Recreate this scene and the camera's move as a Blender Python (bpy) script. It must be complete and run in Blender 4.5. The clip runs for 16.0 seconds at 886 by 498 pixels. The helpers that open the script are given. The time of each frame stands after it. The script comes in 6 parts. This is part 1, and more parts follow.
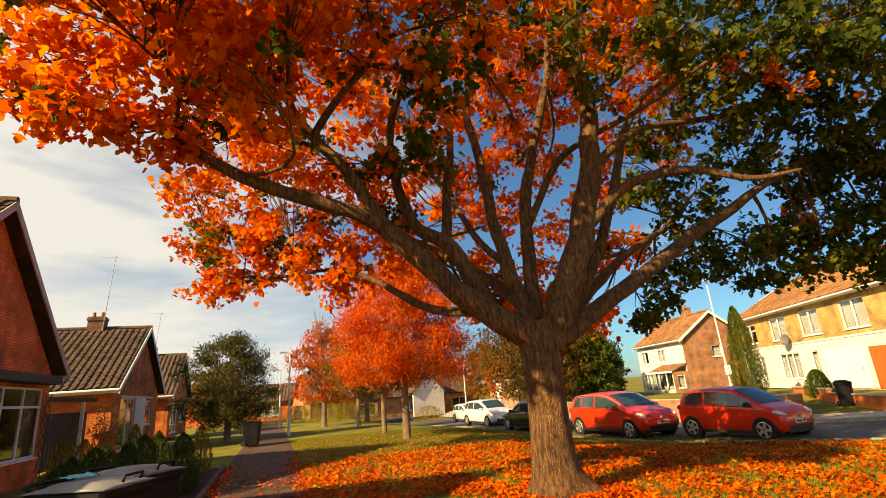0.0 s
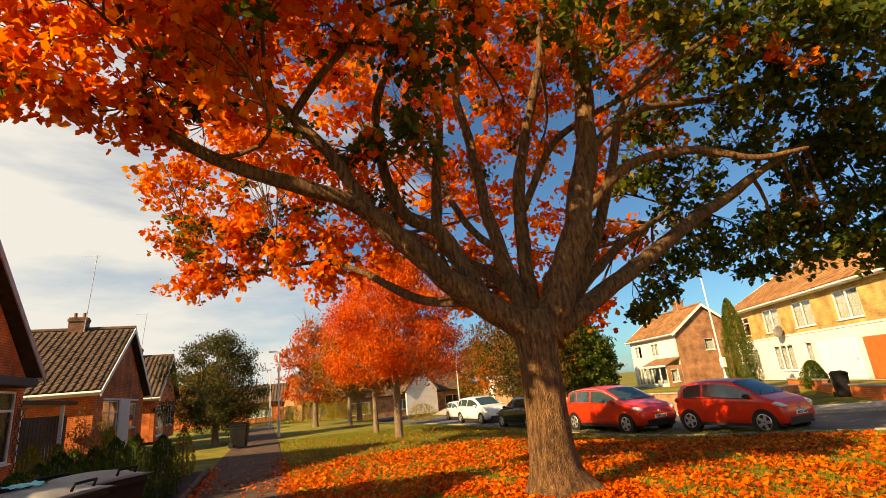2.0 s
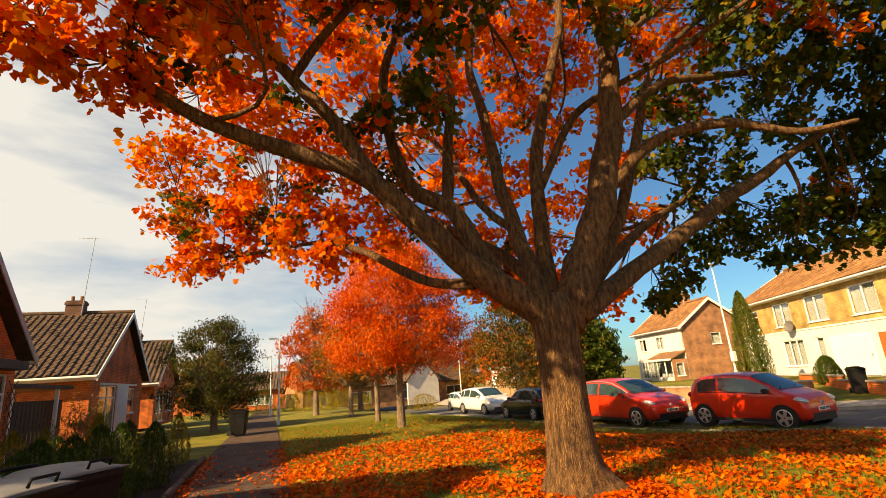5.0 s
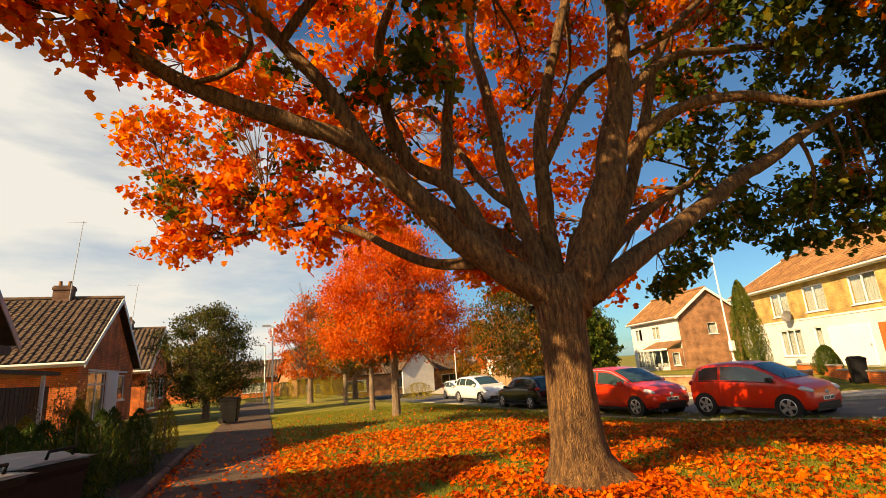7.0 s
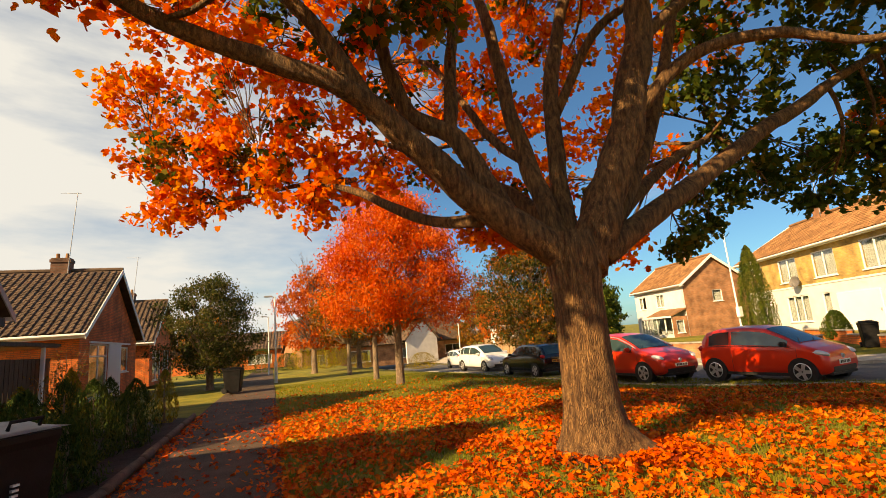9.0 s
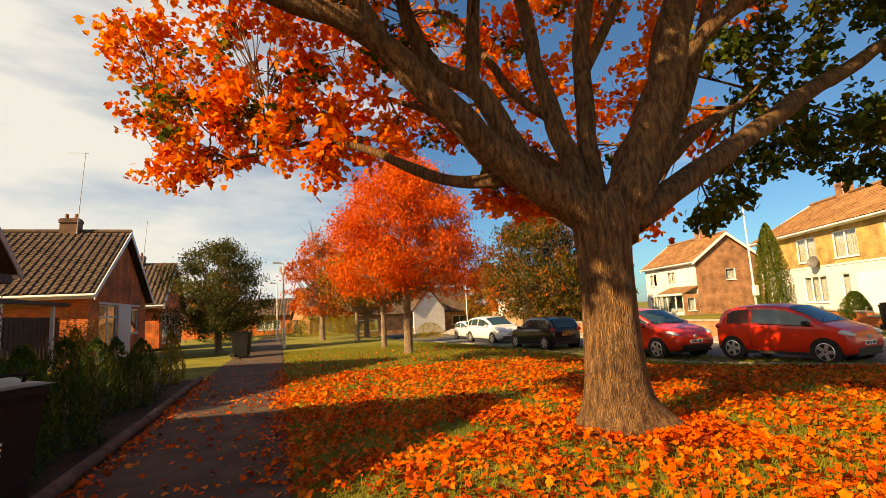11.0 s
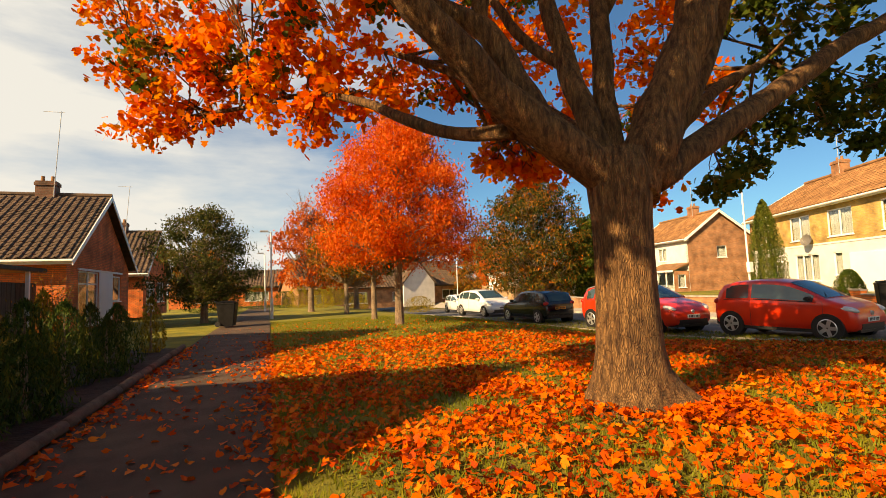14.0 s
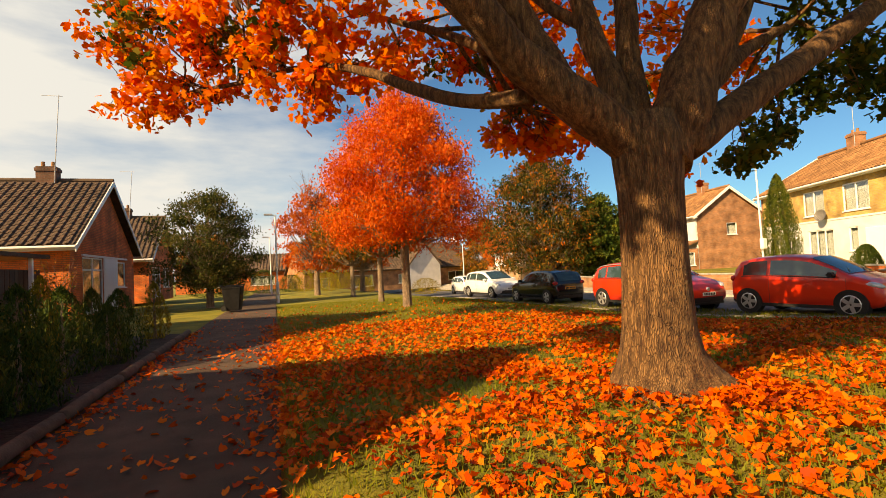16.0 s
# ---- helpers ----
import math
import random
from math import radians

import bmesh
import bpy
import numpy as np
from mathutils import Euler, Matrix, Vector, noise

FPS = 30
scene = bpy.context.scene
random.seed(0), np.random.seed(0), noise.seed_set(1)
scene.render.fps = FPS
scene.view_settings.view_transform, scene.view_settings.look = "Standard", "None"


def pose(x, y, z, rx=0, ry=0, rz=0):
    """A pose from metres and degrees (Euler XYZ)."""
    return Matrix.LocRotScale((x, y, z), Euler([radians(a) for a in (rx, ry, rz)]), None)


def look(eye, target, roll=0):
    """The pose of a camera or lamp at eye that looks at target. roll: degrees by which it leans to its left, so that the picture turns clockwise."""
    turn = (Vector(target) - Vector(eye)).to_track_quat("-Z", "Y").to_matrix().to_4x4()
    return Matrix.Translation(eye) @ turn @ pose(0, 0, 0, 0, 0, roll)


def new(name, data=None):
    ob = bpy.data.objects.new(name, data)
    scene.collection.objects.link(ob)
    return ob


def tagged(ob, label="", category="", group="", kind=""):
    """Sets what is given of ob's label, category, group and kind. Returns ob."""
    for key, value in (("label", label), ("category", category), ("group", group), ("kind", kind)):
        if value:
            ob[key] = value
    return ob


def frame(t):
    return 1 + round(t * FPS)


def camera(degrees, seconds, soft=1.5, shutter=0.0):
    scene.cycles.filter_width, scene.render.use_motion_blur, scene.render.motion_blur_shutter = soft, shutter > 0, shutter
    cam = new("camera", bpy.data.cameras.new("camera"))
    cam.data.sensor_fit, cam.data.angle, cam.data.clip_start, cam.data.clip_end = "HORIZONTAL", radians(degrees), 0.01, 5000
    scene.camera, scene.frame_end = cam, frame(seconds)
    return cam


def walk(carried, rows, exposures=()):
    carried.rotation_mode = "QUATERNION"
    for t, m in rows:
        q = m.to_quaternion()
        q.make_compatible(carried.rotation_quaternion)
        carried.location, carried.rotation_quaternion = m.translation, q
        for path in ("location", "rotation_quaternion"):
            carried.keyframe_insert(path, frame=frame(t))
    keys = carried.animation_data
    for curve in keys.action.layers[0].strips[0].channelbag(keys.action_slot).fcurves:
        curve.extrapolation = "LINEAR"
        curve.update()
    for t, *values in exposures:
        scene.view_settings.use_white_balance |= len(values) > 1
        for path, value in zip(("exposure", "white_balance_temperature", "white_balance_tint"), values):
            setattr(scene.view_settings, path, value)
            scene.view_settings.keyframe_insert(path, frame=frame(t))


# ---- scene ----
cam = camera(84.3, 16.0, 0.6)
PATH = [
    (0, (-0.631, -5.636, 1.79), (0.005, -3.822, 2.341), -4.4),
    (0.5, (-0.59, -5.539, 1.783), (0.059, -3.731, 2.339), -4.5),
    (1, (-0.558, -5.409, 1.768), (0.102, -3.604, 2.323), -4.6),
    (1.5, (-0.499, -5.28, 1.736), (0.167, -3.476, 2.285), -4.9),
    (2, (-0.441, -5.145, 1.735), (0.227, -3.339, 2.277), -5.3),
    (2.5, (-0.399, -5.027, 1.74), (0.268, -3.221, 2.28), -5.5),
    (3, (-0.396, -4.922, 1.745), (0.268, -3.113, 2.279), -5.5),
    (3.5, (-0.367, -4.801, 1.756), (0.288, -2.986, 2.281), -5.3),
    (4, (-0.371, -4.69, 1.742), (0.277, -2.869, 2.259), -4.8),
    (6.5, (-0.294, -4.106, 1.686), (0.377, -2.286, 2.175), -4.0),
    (7, (-0.251, -3.989, 1.666), (0.425, -2.166, 2.133), -4.1),
    (7.5, (-0.208, -3.858, 1.637), (0.469, -2.027, 2.075), -4.2),
    (8, (-0.178, -3.731, 1.61), (0.497, -1.894, 2.021), -4.4),
    (8.5, (-0.131, -3.593, 1.593), (0.54, -1.748, 1.974), -4.5),
    (9, (-0.108, -3.475, 1.579), (0.56, -1.623, 1.935), -4.6),
    (9.5, (-0.094, -3.363, 1.571), (0.563, -1.503, 1.9), -4.4),
    (12, (-0.068, -2.804, 1.468), (0.566, -0.918, 1.672), -2.3),
    (12.5, (-0.055, -2.703, 1.453), (0.592, -0.82, 1.64), -2.3),
    (13, (-0.048, -2.613, 1.441), (0.612, -0.733, 1.615), -2.1),
    (13.5, (-0.03, -2.527, 1.418), (0.638, -0.648, 1.579), -2.0),
    (14, (-0.021, -2.437, 1.399), (0.651, -0.559, 1.543), -2.1),
    (14.5, (-0.008, -2.342, 1.378), (0.666, -0.463, 1.509), -2.3),
    (15, (0.006, -2.24, 1.372), (0.678, -0.359, 1.482), -2.5),
    (15.5, (0.015, -2.134, 1.37), (0.682, -0.251, 1.46), -2.9),
    (16, (0.01, -2.053, 1.375), (0.662, -0.164, 1.446), -2.9),
]
walk(cam, [(t, look(e, g, r)) for t, e, g, r in PATH], [(0, 1.12, 8600, 11), (16, 1.12, 8600, 11)])


# ---- light ----
SUN_EL, SUN_DIR = radians(32), Vector((-0.94, -0.34, 0)).normalized()
world = bpy.data.worlds.new("sky")
scene.world = world
world.use_nodes = True
wn, wl = world.node_tree.nodes, world.node_tree.links
sky = wn.new("ShaderNodeTexSky")
sky.sky_type, sky.sun_disc = "NISHITA", False
sky.sun_elevation = SUN_EL
sky.sun_rotation = math.atan2(SUN_DIR.x, SUN_DIR.y)
sky.air_density, sky.dust_density, sky.ozone_density = 1.0, 0.6, 2.5
tc = wn.new("ShaderNodeTexCoord")
mapw = wn.new("ShaderNodeMapping")
mapw.inputs["Scale"].default_value = (1.6, 1.0, 6.0)
mapw.inputs["Location"].default_value = (0.35, 0.1, 0.2)
cl = wn.new("ShaderNodeTexNoise")
cl.inputs["Scale"].default_value, cl.inputs["Detail"].default_value, cl.inputs["Roughness"].default_value = 1.5, 7, 0.55
grad = wn.new("ShaderNodeSeparateXYZ")
add = wn.new("ShaderNodeMath")
add.operation = "MULTIPLY_ADD"
add.inputs[1].default_value = -0.42
ramp = wn.new("ShaderNodeValToRGB")
ramp.color_ramp.elements[0].position, ramp.color_ramp.elements[1].position = 0.33, 0.70
mixs = wn.new("ShaderNodeMixRGB")
mixs.inputs[2].default_value = (6.0, 6.6, 7.3, 1)
gain = wn.new("ShaderNodeMixRGB")
gain.blend_type = "MULTIPLY"
gain.inputs[0].default_value = 1
gain.inputs[2].default_value = (0.42, 0.82, 1.12, 1)
wl.new(tc.outputs["Generated"], mapw.inputs[0])
wl.new(mapw.outputs[0], cl.inputs["Vector"])
wl.new(tc.outputs["Generated"], grad.inputs[0])
wl.new(grad.outputs["X"], add.inputs[0])
thin = wn.new("ShaderNodeMath")
thin.operation = "MULTIPLY_ADD"
thin.inputs[1].default_value = -0.34
wl.new(grad.outputs["Z"], thin.inputs[0])
wl.new(cl.outputs["Fac"], thin.inputs[2])
lift = wn.new("ShaderNodeMath")
lift.inputs[1].default_value = 0.11
wl.new(thin.outputs[0], lift.inputs[0])
wl.new(lift.outputs[0], add.inputs[2])
wl.new(add.outputs[0], ramp.inputs[0])
wl.new(ramp.outputs[0], mixs.inputs[0])
wl.new(sky.outputs[0], gain.inputs[1])
wl.new(gain.outputs[0], mixs.inputs[1])
bg = wn["Background"]
bg.inputs[1].default_value = 0.06
wl.new(mixs.outputs[0], bg.inputs[0])
sun = new("sun", bpy.data.lights.new("sun", "SUN"))
sun.data.energy, sun.data.angle, sun.data.color = 5.0, radians(0.6), (1.0, 0.76, 0.48)
sun.matrix_world = look((0, 0, 30), Vector((0, 0, 30)) - (SUN_DIR * math.cos(SUN_EL) + Vector((0, 0, math.sin(SUN_EL)))))


# ---- materials ----
def mat(name, c1, c2=None, rough=0.7, metal=0.0, scale=4.0, bump=0.0, bscale=40.0, stretch=(1, 1, 1), island=0.0,
        objrand=0.0, spec=0.4, coat=0.0, stain=0.0):
    m = bpy.data.materials.new(name)
    m.use_nodes = True
    n, l = m.node_tree.nodes, m.node_tree.links
    p = n["Principled BSDF"]
    p.inputs["Roughness"].default_value, p.inputs["Metallic"].default_value = rough, metal
    p.inputs["Specular IOR Level"].default_value = spec
    p.inputs["Coat Weight"].default_value = coat
    t = n.new("ShaderNodeTexCoord")
    mp = n.new("ShaderNodeMapping")
    mp.inputs["Scale"].default_value = stretch
    l.new(t.outputs["Object"], mp.inputs[0])
    no = n.new("ShaderNodeTexNoise")
    no.inputs["Scale"].default_value, no.inputs["Detail"].default_value = scale, 6
    l.new(mp.outputs[0], no.inputs["Vector"])
    mx = n.new("ShaderNodeMixRGB")
    mx.inputs[1].default_value, mx.inputs[2].default_value = (*c1, 1), (*(c2 or c1), 1)
    cr = n.new("ShaderNodeValToRGB")
    cr.color_ramp.elements[0].position, cr.color_ramp.elements[1].position = 0.36, 0.64
    l.new(no.outputs["Fac"], cr.inputs[0])
    l.new(cr.outputs[0], mx.inputs[0])
    out = mx.outputs[0]
    if stain:
        n2 = n.new("ShaderNodeTexNoise")
        n2.inputs["Scale"].default_value, n2.inputs["Detail"].default_value = scale * 0.17, 4
        l.new(t.outputs["Object"], n2.inputs["Vector"])
        hs = n.new("ShaderNodeHueSaturation")
        rm = n.new("ShaderNodeMapRange")
        rm.inputs["From Min"].default_value, rm.inputs["From Max"].default_value = 0.3, 0.7
        rm.inputs["To Min"].default_value, rm.inputs["To Max"].default_value = 1 - stain, 1 + stain
        l.new(n2.outputs["Fac"], rm.inputs["Value"])
        l.new(rm.outputs[0], hs.inputs["Value"])
        l.new(out, hs.inputs["Color"])
        out = hs.outputs[0]
    if island or objrand:
        g = n.new("ShaderNodeNewGeometry") if island else n.new("ShaderNodeObjectInfo")
        hs = n.new("ShaderNodeHueSaturation")
        amt = island or objrand
        rm = n.new("ShaderNodeMapRange")
        rm.inputs["To Min"].default_value, rm.inputs["To Max"].default_value = 1 - amt, 1 + amt
        l.new(g.outputs["Random Per Island" if island else "Random"], rm.inputs["Value"])
        l.new(rm.outputs[0], hs.inputs["Value"])
        l.new(out, hs.inputs["Color"])
        out = hs.outputs[0]
    l.new(out, p.inputs["Base Color"])
    if bump:
        nb = n.new("ShaderNodeTexNoise")
        nb.inputs["Scale"].default_value, nb.inputs["Detail"].default_value = bscale, 5
        l.new(mp.outputs[0], nb.inputs["Vector"])
        b = n.new("ShaderNodeBump")
        b.inputs["Strength"].default_value, b.inputs["Distance"].default_value = bump, 0.02
        l.new(nb.outputs["Fac"], b.inputs["Height"])
        l.new(b.outputs[0], p.inputs["Normal"])
    return m


def brick_mat(name, c1, c2, mortar, sx=4.4, axis="YZ"):
    m = mat(name, c1, c2, rough=0.85, scale=3.0)
    n, l = m.node_tree.nodes, m.node_tree.links
    p = n["Principled BSDF"]
    t = n.new("ShaderNodeTexCoord")
    s = n.new("ShaderNodeSeparateXYZ")
    l.new(t.outputs["Object"], s.inputs[0])
    sm = n.new("ShaderNodeMath")
    sm.operation = "ADD"
    l.new(s.outputs["X"], sm.inputs[0])
    l.new(s.outputs["Y"], sm.inputs[1])
    c = n.new("ShaderNodeCombineXYZ")
    l.new(sm.outputs[0], c.inputs["X"])
    l.new(s.outputs["Z"], c.inputs["Y"])
    b = n.new("ShaderNodeTexBrick")
    b.inputs["Scale"].default_value = 1.0
    b.inputs["Brick Width"].default_value, b.inputs["Row Height"].default_value = 0.225, 0.075
    b.inputs["Mortar Size"].default_value = 0.009
    b.inputs["Color1"].default_value, b.inputs["Color2"].default_value = (*c1, 1), (*c2, 1)
    b.inputs["Mortar"].default_value = (*mortar, 1)
    l.new(c.outputs[0], b.inputs["Vector"])
    no = n.new("ShaderNodeTexNoise")
    no.inputs["Scale"].default_value, no.inputs["Detail"].default_value = 1.3, 8
    l.new(t.outputs["Object"], no.inputs["Vector"])
    hs = n.new("ShaderNodeHueSaturation")
    rm = n.new("ShaderNodeMapRange")
    rm.inputs["From Min"].default_value, rm.inputs["From Max"].default_value = 0.3, 0.7
    rm.inputs["To Min"].default_value, rm.inputs["To Max"].default_value = 0.5, 1.4
    l.new(no.outputs["Fac"], rm.inputs["Value"])
    l.new(rm.outputs[0], hs.inputs["Value"])
    l.new(b.outputs["Color"], hs.inputs["Color"])
    l.new(hs.outputs[0], p.inputs["Base Color"])
    bp = n.new("ShaderNodeBump")
    bp.inputs["Strength"].default_value, bp.inputs["Distance"].default_value, bp.invert = 0.6, 0.008, True
    l.new(b.outputs["Fac"], bp.inputs["Height"])
    l.new(bp.outputs[0], p.inputs["Normal"])
    return m


def leaf_mat(name, cols, trans=0.45):
    """Thin leaves: diffuse, a little gloss and light let through; the colour differs from leaf to leaf."""
    m = bpy.data.materials.new(name)
    m.use_nodes = True
    n, l = m.node_tree.nodes, m.node_tree.links
    p = n["Principled BSDF"]
    p.inputs["Roughness"].default_value, p.inputs["Specular IOR Level"].default_value = 0.6, 0.12
    g = n.new("ShaderNodeNewGeometry")
    r = n.new("ShaderNodeValToRGB")
    e = r.color_ramp.elements
    while len(e) < len(cols):
        e.new(0.5)
    for i, c in enumerate(cols):
        e[i].position, e[i].color = i / (len(cols) - 1), (*c, 1)
    no = n.new("ShaderNodeTexNoise")
    no.inputs["Scale"].default_value = 1.1
    t = n.new("ShaderNodeTexCoord")
    l.new(t.outputs["Object"], no.inputs["Vector"])
    a = n.new("ShaderNodeMath")
    a.operation = "MULTIPLY_ADD"
    a.inputs[1].default_value = 0.6
    s = n.new("ShaderNodeMath")
    s.operation = "SUBTRACT"
    s.inputs[1].default_value = 0.3
    l.new(no.outputs["Fac"], s.inputs[0])
    sc = n.new("ShaderNodeMath")
    sc.operation = "MULTIPLY"
    sc.inputs[1].default_value = 1.1
    l.new(s.outputs[0], sc.inputs[0])
    l.new(g.outputs["Random Per Island"], a.inputs[0])
    l.new(sc.outputs[0], a.inputs[2])
    l.new(a.outputs[0], r.inputs[0])
    l.new(r.outputs[0], p.inputs["Base Color"])
    tr = n.new("ShaderNodeBsdfTranslucent")
    l.new(r.outputs[0], tr.inputs["Color"])
    mx = n.new("ShaderNodeMixShader")
    mx.inputs[0].default_value = trans
    l.new(p.outputs[0], mx.inputs[1])
    l.new(tr.outputs[0], mx.inputs[2])
    l.new(mx.outputs[0], n["Material Output"].inputs["Surface"])
    return m


def bark_mat(name, c1, c2):
    m = mat(name, c1, c2, rough=0.9, scale=9, stretch=(2.2, 2.2, 0.5), stain=0.25)
    n, l = m.node_tree.nodes, m.node_tree.links
    t = n.new("ShaderNodeTexCoord")
    mp = n.new("ShaderNodeMapping")
    mp.inputs["Scale"].default_value = (1, 1, 0.10)
    v = n.new("ShaderNodeTexVoronoi")
    v.feature, v.inputs["Scale"].default_value = "DISTANCE_TO_EDGE", 62
    no = n.new("ShaderNodeTexNoise")
    no.inputs["Scale"].default_value, no.inputs["Detail"].default_value = 5, 4
    ad = n.new("ShaderNodeMixRGB")
    ad.blend_type, ad.inputs[0].default_value = "LINEAR_LIGHT", 0.03
    l.new(t.outputs["Object"], mp.inputs[0])
    l.new(mp.outputs[0], ad.inputs[1])
    l.new(t.outputs["Object"], no.inputs["Vector"])
    l.new(no.outputs["Color"], ad.inputs[2])
    l.new(ad.outputs[0], v.inputs["Vector"])
    cr = n.new("ShaderNodeValToRGB")
    cr.color_ramp.elements[0].position, cr.color_ramp.elements[1].position = 0.02, 0.22
    l.new(v.outputs["Distance"], cr.inputs[0])
    b = n.new("ShaderNodeBump")
    b.inputs["Strength"].default_value, b.inputs["Distance"].default_value = 0.8, 0.025
    l.new(cr.outputs[0], b.inputs["Height"])
    p = n["Principled BSDF"]
    l.new(b.outputs[0], p.inputs["Normal"])
    src = p.inputs["Base Color"].links[0].from_socket
    mx = n.new("ShaderNodeMixRGB")
    mx.blend_type, mx.inputs[0].default_value = "MULTIPLY", 0.38
    l.new(src, mx.inputs[1])
    l.new(cr.outputs[0], mx.inputs[2])
    l.new(mx.outputs[0], p.inputs["Base Color"])
    return m


def glass_mat(name, tint=(0.02, 0.03, 0.035)):
    """Window glass over dark rooms: a clear glossy sheet."""
    m = bpy.data.materials.new(name)
    m.use_nodes = True
    n, l = m.node_tree.nodes, m.node_tree.links
    gl = n.new("ShaderNodeBsdfGlossy")
    gl.inputs["Roughness"].default_value = 0.03
    trn = n.new("ShaderNodeBsdfTransparent")
    trn.inputs["Color"].default_value = (0.75, 0.8, 0.8, 1)
    lw = n.new("ShaderNodeLayerWeight")
    lw.inputs["Blend"].default_value = 0.5
    pw = n.new("ShaderNodeMath")
    pw.operation, pw.inputs[1].default_value = "POWER", 3.0
    l.new(lw.outputs["Facing"], pw.inputs[0])
    fr = n.new("ShaderNodeMath")
    fr.operation, fr.inputs[1].default_value, fr.inputs[2].default_value = "MULTIPLY_ADD", 0.6, 0.06
    l.new(pw.outputs[0], fr.inputs[0])
    mx = n.new("ShaderNodeMixShader")
    l.new(fr.outputs[0], mx.inputs[0])
    l.new(trn.outputs[0], mx.inputs[1])
    l.new(gl.outputs[0], mx.inputs[2])
    l.new(mx.outputs[0], n["Material Output"].inputs["Surface"])
    return m


M_GRASS = mat("grass soil", (0.105, 0.115, 0.009), (0.21, 0.175, 0.014), 0.95, scale=1.2, bump=0.8, bscale=60, stain=0.3)
M_BLADE = leaf_mat("grass blade", [(0.08, 0.115, 0.01), (0.17, 0.185, 0.015), (0.30, 0.25, 0.03)], 0.35)
M_PATH = mat("path asphalt", (0.05, 0.031, 0.02), (0.09, 0.057, 0.037), 0.9, scale=2.2, bump=0.5, bscale=150, stain=0.25)
M_ROAD = mat("road asphalt", (0.07, 0.07, 0.075), (0.115, 0.112, 0.11), 0.85, scale=1.4, bump=0.4, bscale=120, stain=0.2)
M_KERB = mat("kerb concrete", (0.26, 0.24, 0.21), (0.4, 0.37, 0.32), 0.85, scale=6, bump=0.4, stain=0.2)
M_EDGE = mat("timber edging", (0.06, 0.04, 0.026), (0.12, 0.08, 0.05), 0.85, scale=6, bump=0.5, stain=0.25)
M_SOIL = mat("bed soil", (0.022, 0.015, 0.01), (0.045, 0.03, 0.019), 0.95, scale=8, bump=0.9, bscale=25)
M_FALLEN = leaf_mat("fallen leaf", [(0.13, 0.018, 0.006), (0.38, 0.04, 0.006), (0.60, 0.082, 0.007), (0.68, 0.115, 0.008), (0.76, 0.21, 0.018), (0.22, 0.045, 0.01)], 0.25)
M_LEAF_O = leaf_mat("orange leaf", [(0.42, 0.04, 0.005), (0.68, 0.095, 0.007), (0.80, 0.17, 0.008), (0.82, 0.28, 0.016), (0.52, 0.19, 0.016)], 0.6)
M_LEAF_R = leaf_mat("red leaf", [(0.34, 0.032, 0.01), (0.6, 0.082, 0.012), (0.72, 0.15, 0.018), (0.78, 0.28, 0.05)], 0.45)
M_LEAF_G = leaf_mat("green leaf", [(0.025, 0.045, 0.008), (0.045, 0.075, 0.01), (0.09, 0.115, 0.015), (0.34, 0.22, 0.02)], 0.45)
M_LEAF_M = leaf_mat("turning leaf", [(0.05, 0.07, 0.015), (0.16, 0.12, 0.02), (0.4, 0.14, 0.02), (0.55, 0.2, 0.03)], 0.4)
M_LEAF_RM = leaf_mat("rust leaf", [(0.2, 0.05, 0.015), (0.45, 0.08, 0.015), (0.65, 0.15, 0.02), (0.4, 0.16, 0.03)], 0.4)
M_LEAF_GO = leaf_mat("green and orange leaf", [(0.014, 0.03, 0.006), (0.035, 0.055, 0.01), (0.16, 0.09, 0.014), (0.62, 0.16, 0.018)], 0.4)
M_LEAF_D = leaf_mat("olive leaf", [(0.022, 0.036, 0.01), (0.045, 0.06, 0.014), (0.09, 0.09, 0.02), (0.17, 0.12, 0.03)], 0.35)
M_CONIFER = leaf_mat("conifer spray", [(0.016, 0.034, 0.007), (0.032, 0.062, 0.01), (0.075, 0.105, 0.014), (0.19, 0.17, 0.02)], 0.2)
M_GREENCON = leaf_mat("fresh conifer spray", [(0.03, 0.06, 0.012), (0.06, 0.1, 0.015), (0.12, 0.14, 0.02), (0.2, 0.18, 0.03)], 0.2)
M_GOLD = leaf_mat("golden conifer spray", [(0.07, 0.075, 0.01), (0.26, 0.2, 0.015), (0.55, 0.38, 0.03)], 0.25)
M_BARK = bark_mat("maple bark", (0.088, 0.042, 0.016), (0.28, 0.147, 0.055))
M_BARK2 = bark_mat("street tree bark", (0.27, 0.19, 0.13), (0.42, 0.31, 0.21))
M_RED_BRICK = brick_mat("red brick", (0.68, 0.135, 0.028), (0.78, 0.205, 0.045), (0.30, 0.12, 0.05))
M_CHIM = brick_mat("dark chimney brick", (0.15, 0.07, 0.04), (0.22, 0.10, 0.06), (0.16, 0.11, 0.08))
M_YEL_BRICK = brick_mat("buff brick", (0.47, 0.29, 0.08), (0.58, 0.38, 0.13), (0.42, 0.31, 0.16))
M_BRN_BRICK = brick_mat("brown brick", (0.30, 0.13, 0.06), (0.40, 0.185, 0.085), (0.30, 0.19, 0.12))
M_TILE_D = mat("brown concrete tile", (0.065, 0.042, 0.028), (0.125, 0.08, 0.05), 0.85, scale=3, bump=0.4, bscale=30, island=0.25, stain=0.25)
M_TILE_DO = mat("brown concrete roof tile", (0.065, 0.042, 0.028), (0.125, 0.08, 0.05), 0.85, scale=3, bump=0.4, bscale=30, objrand=0.25)
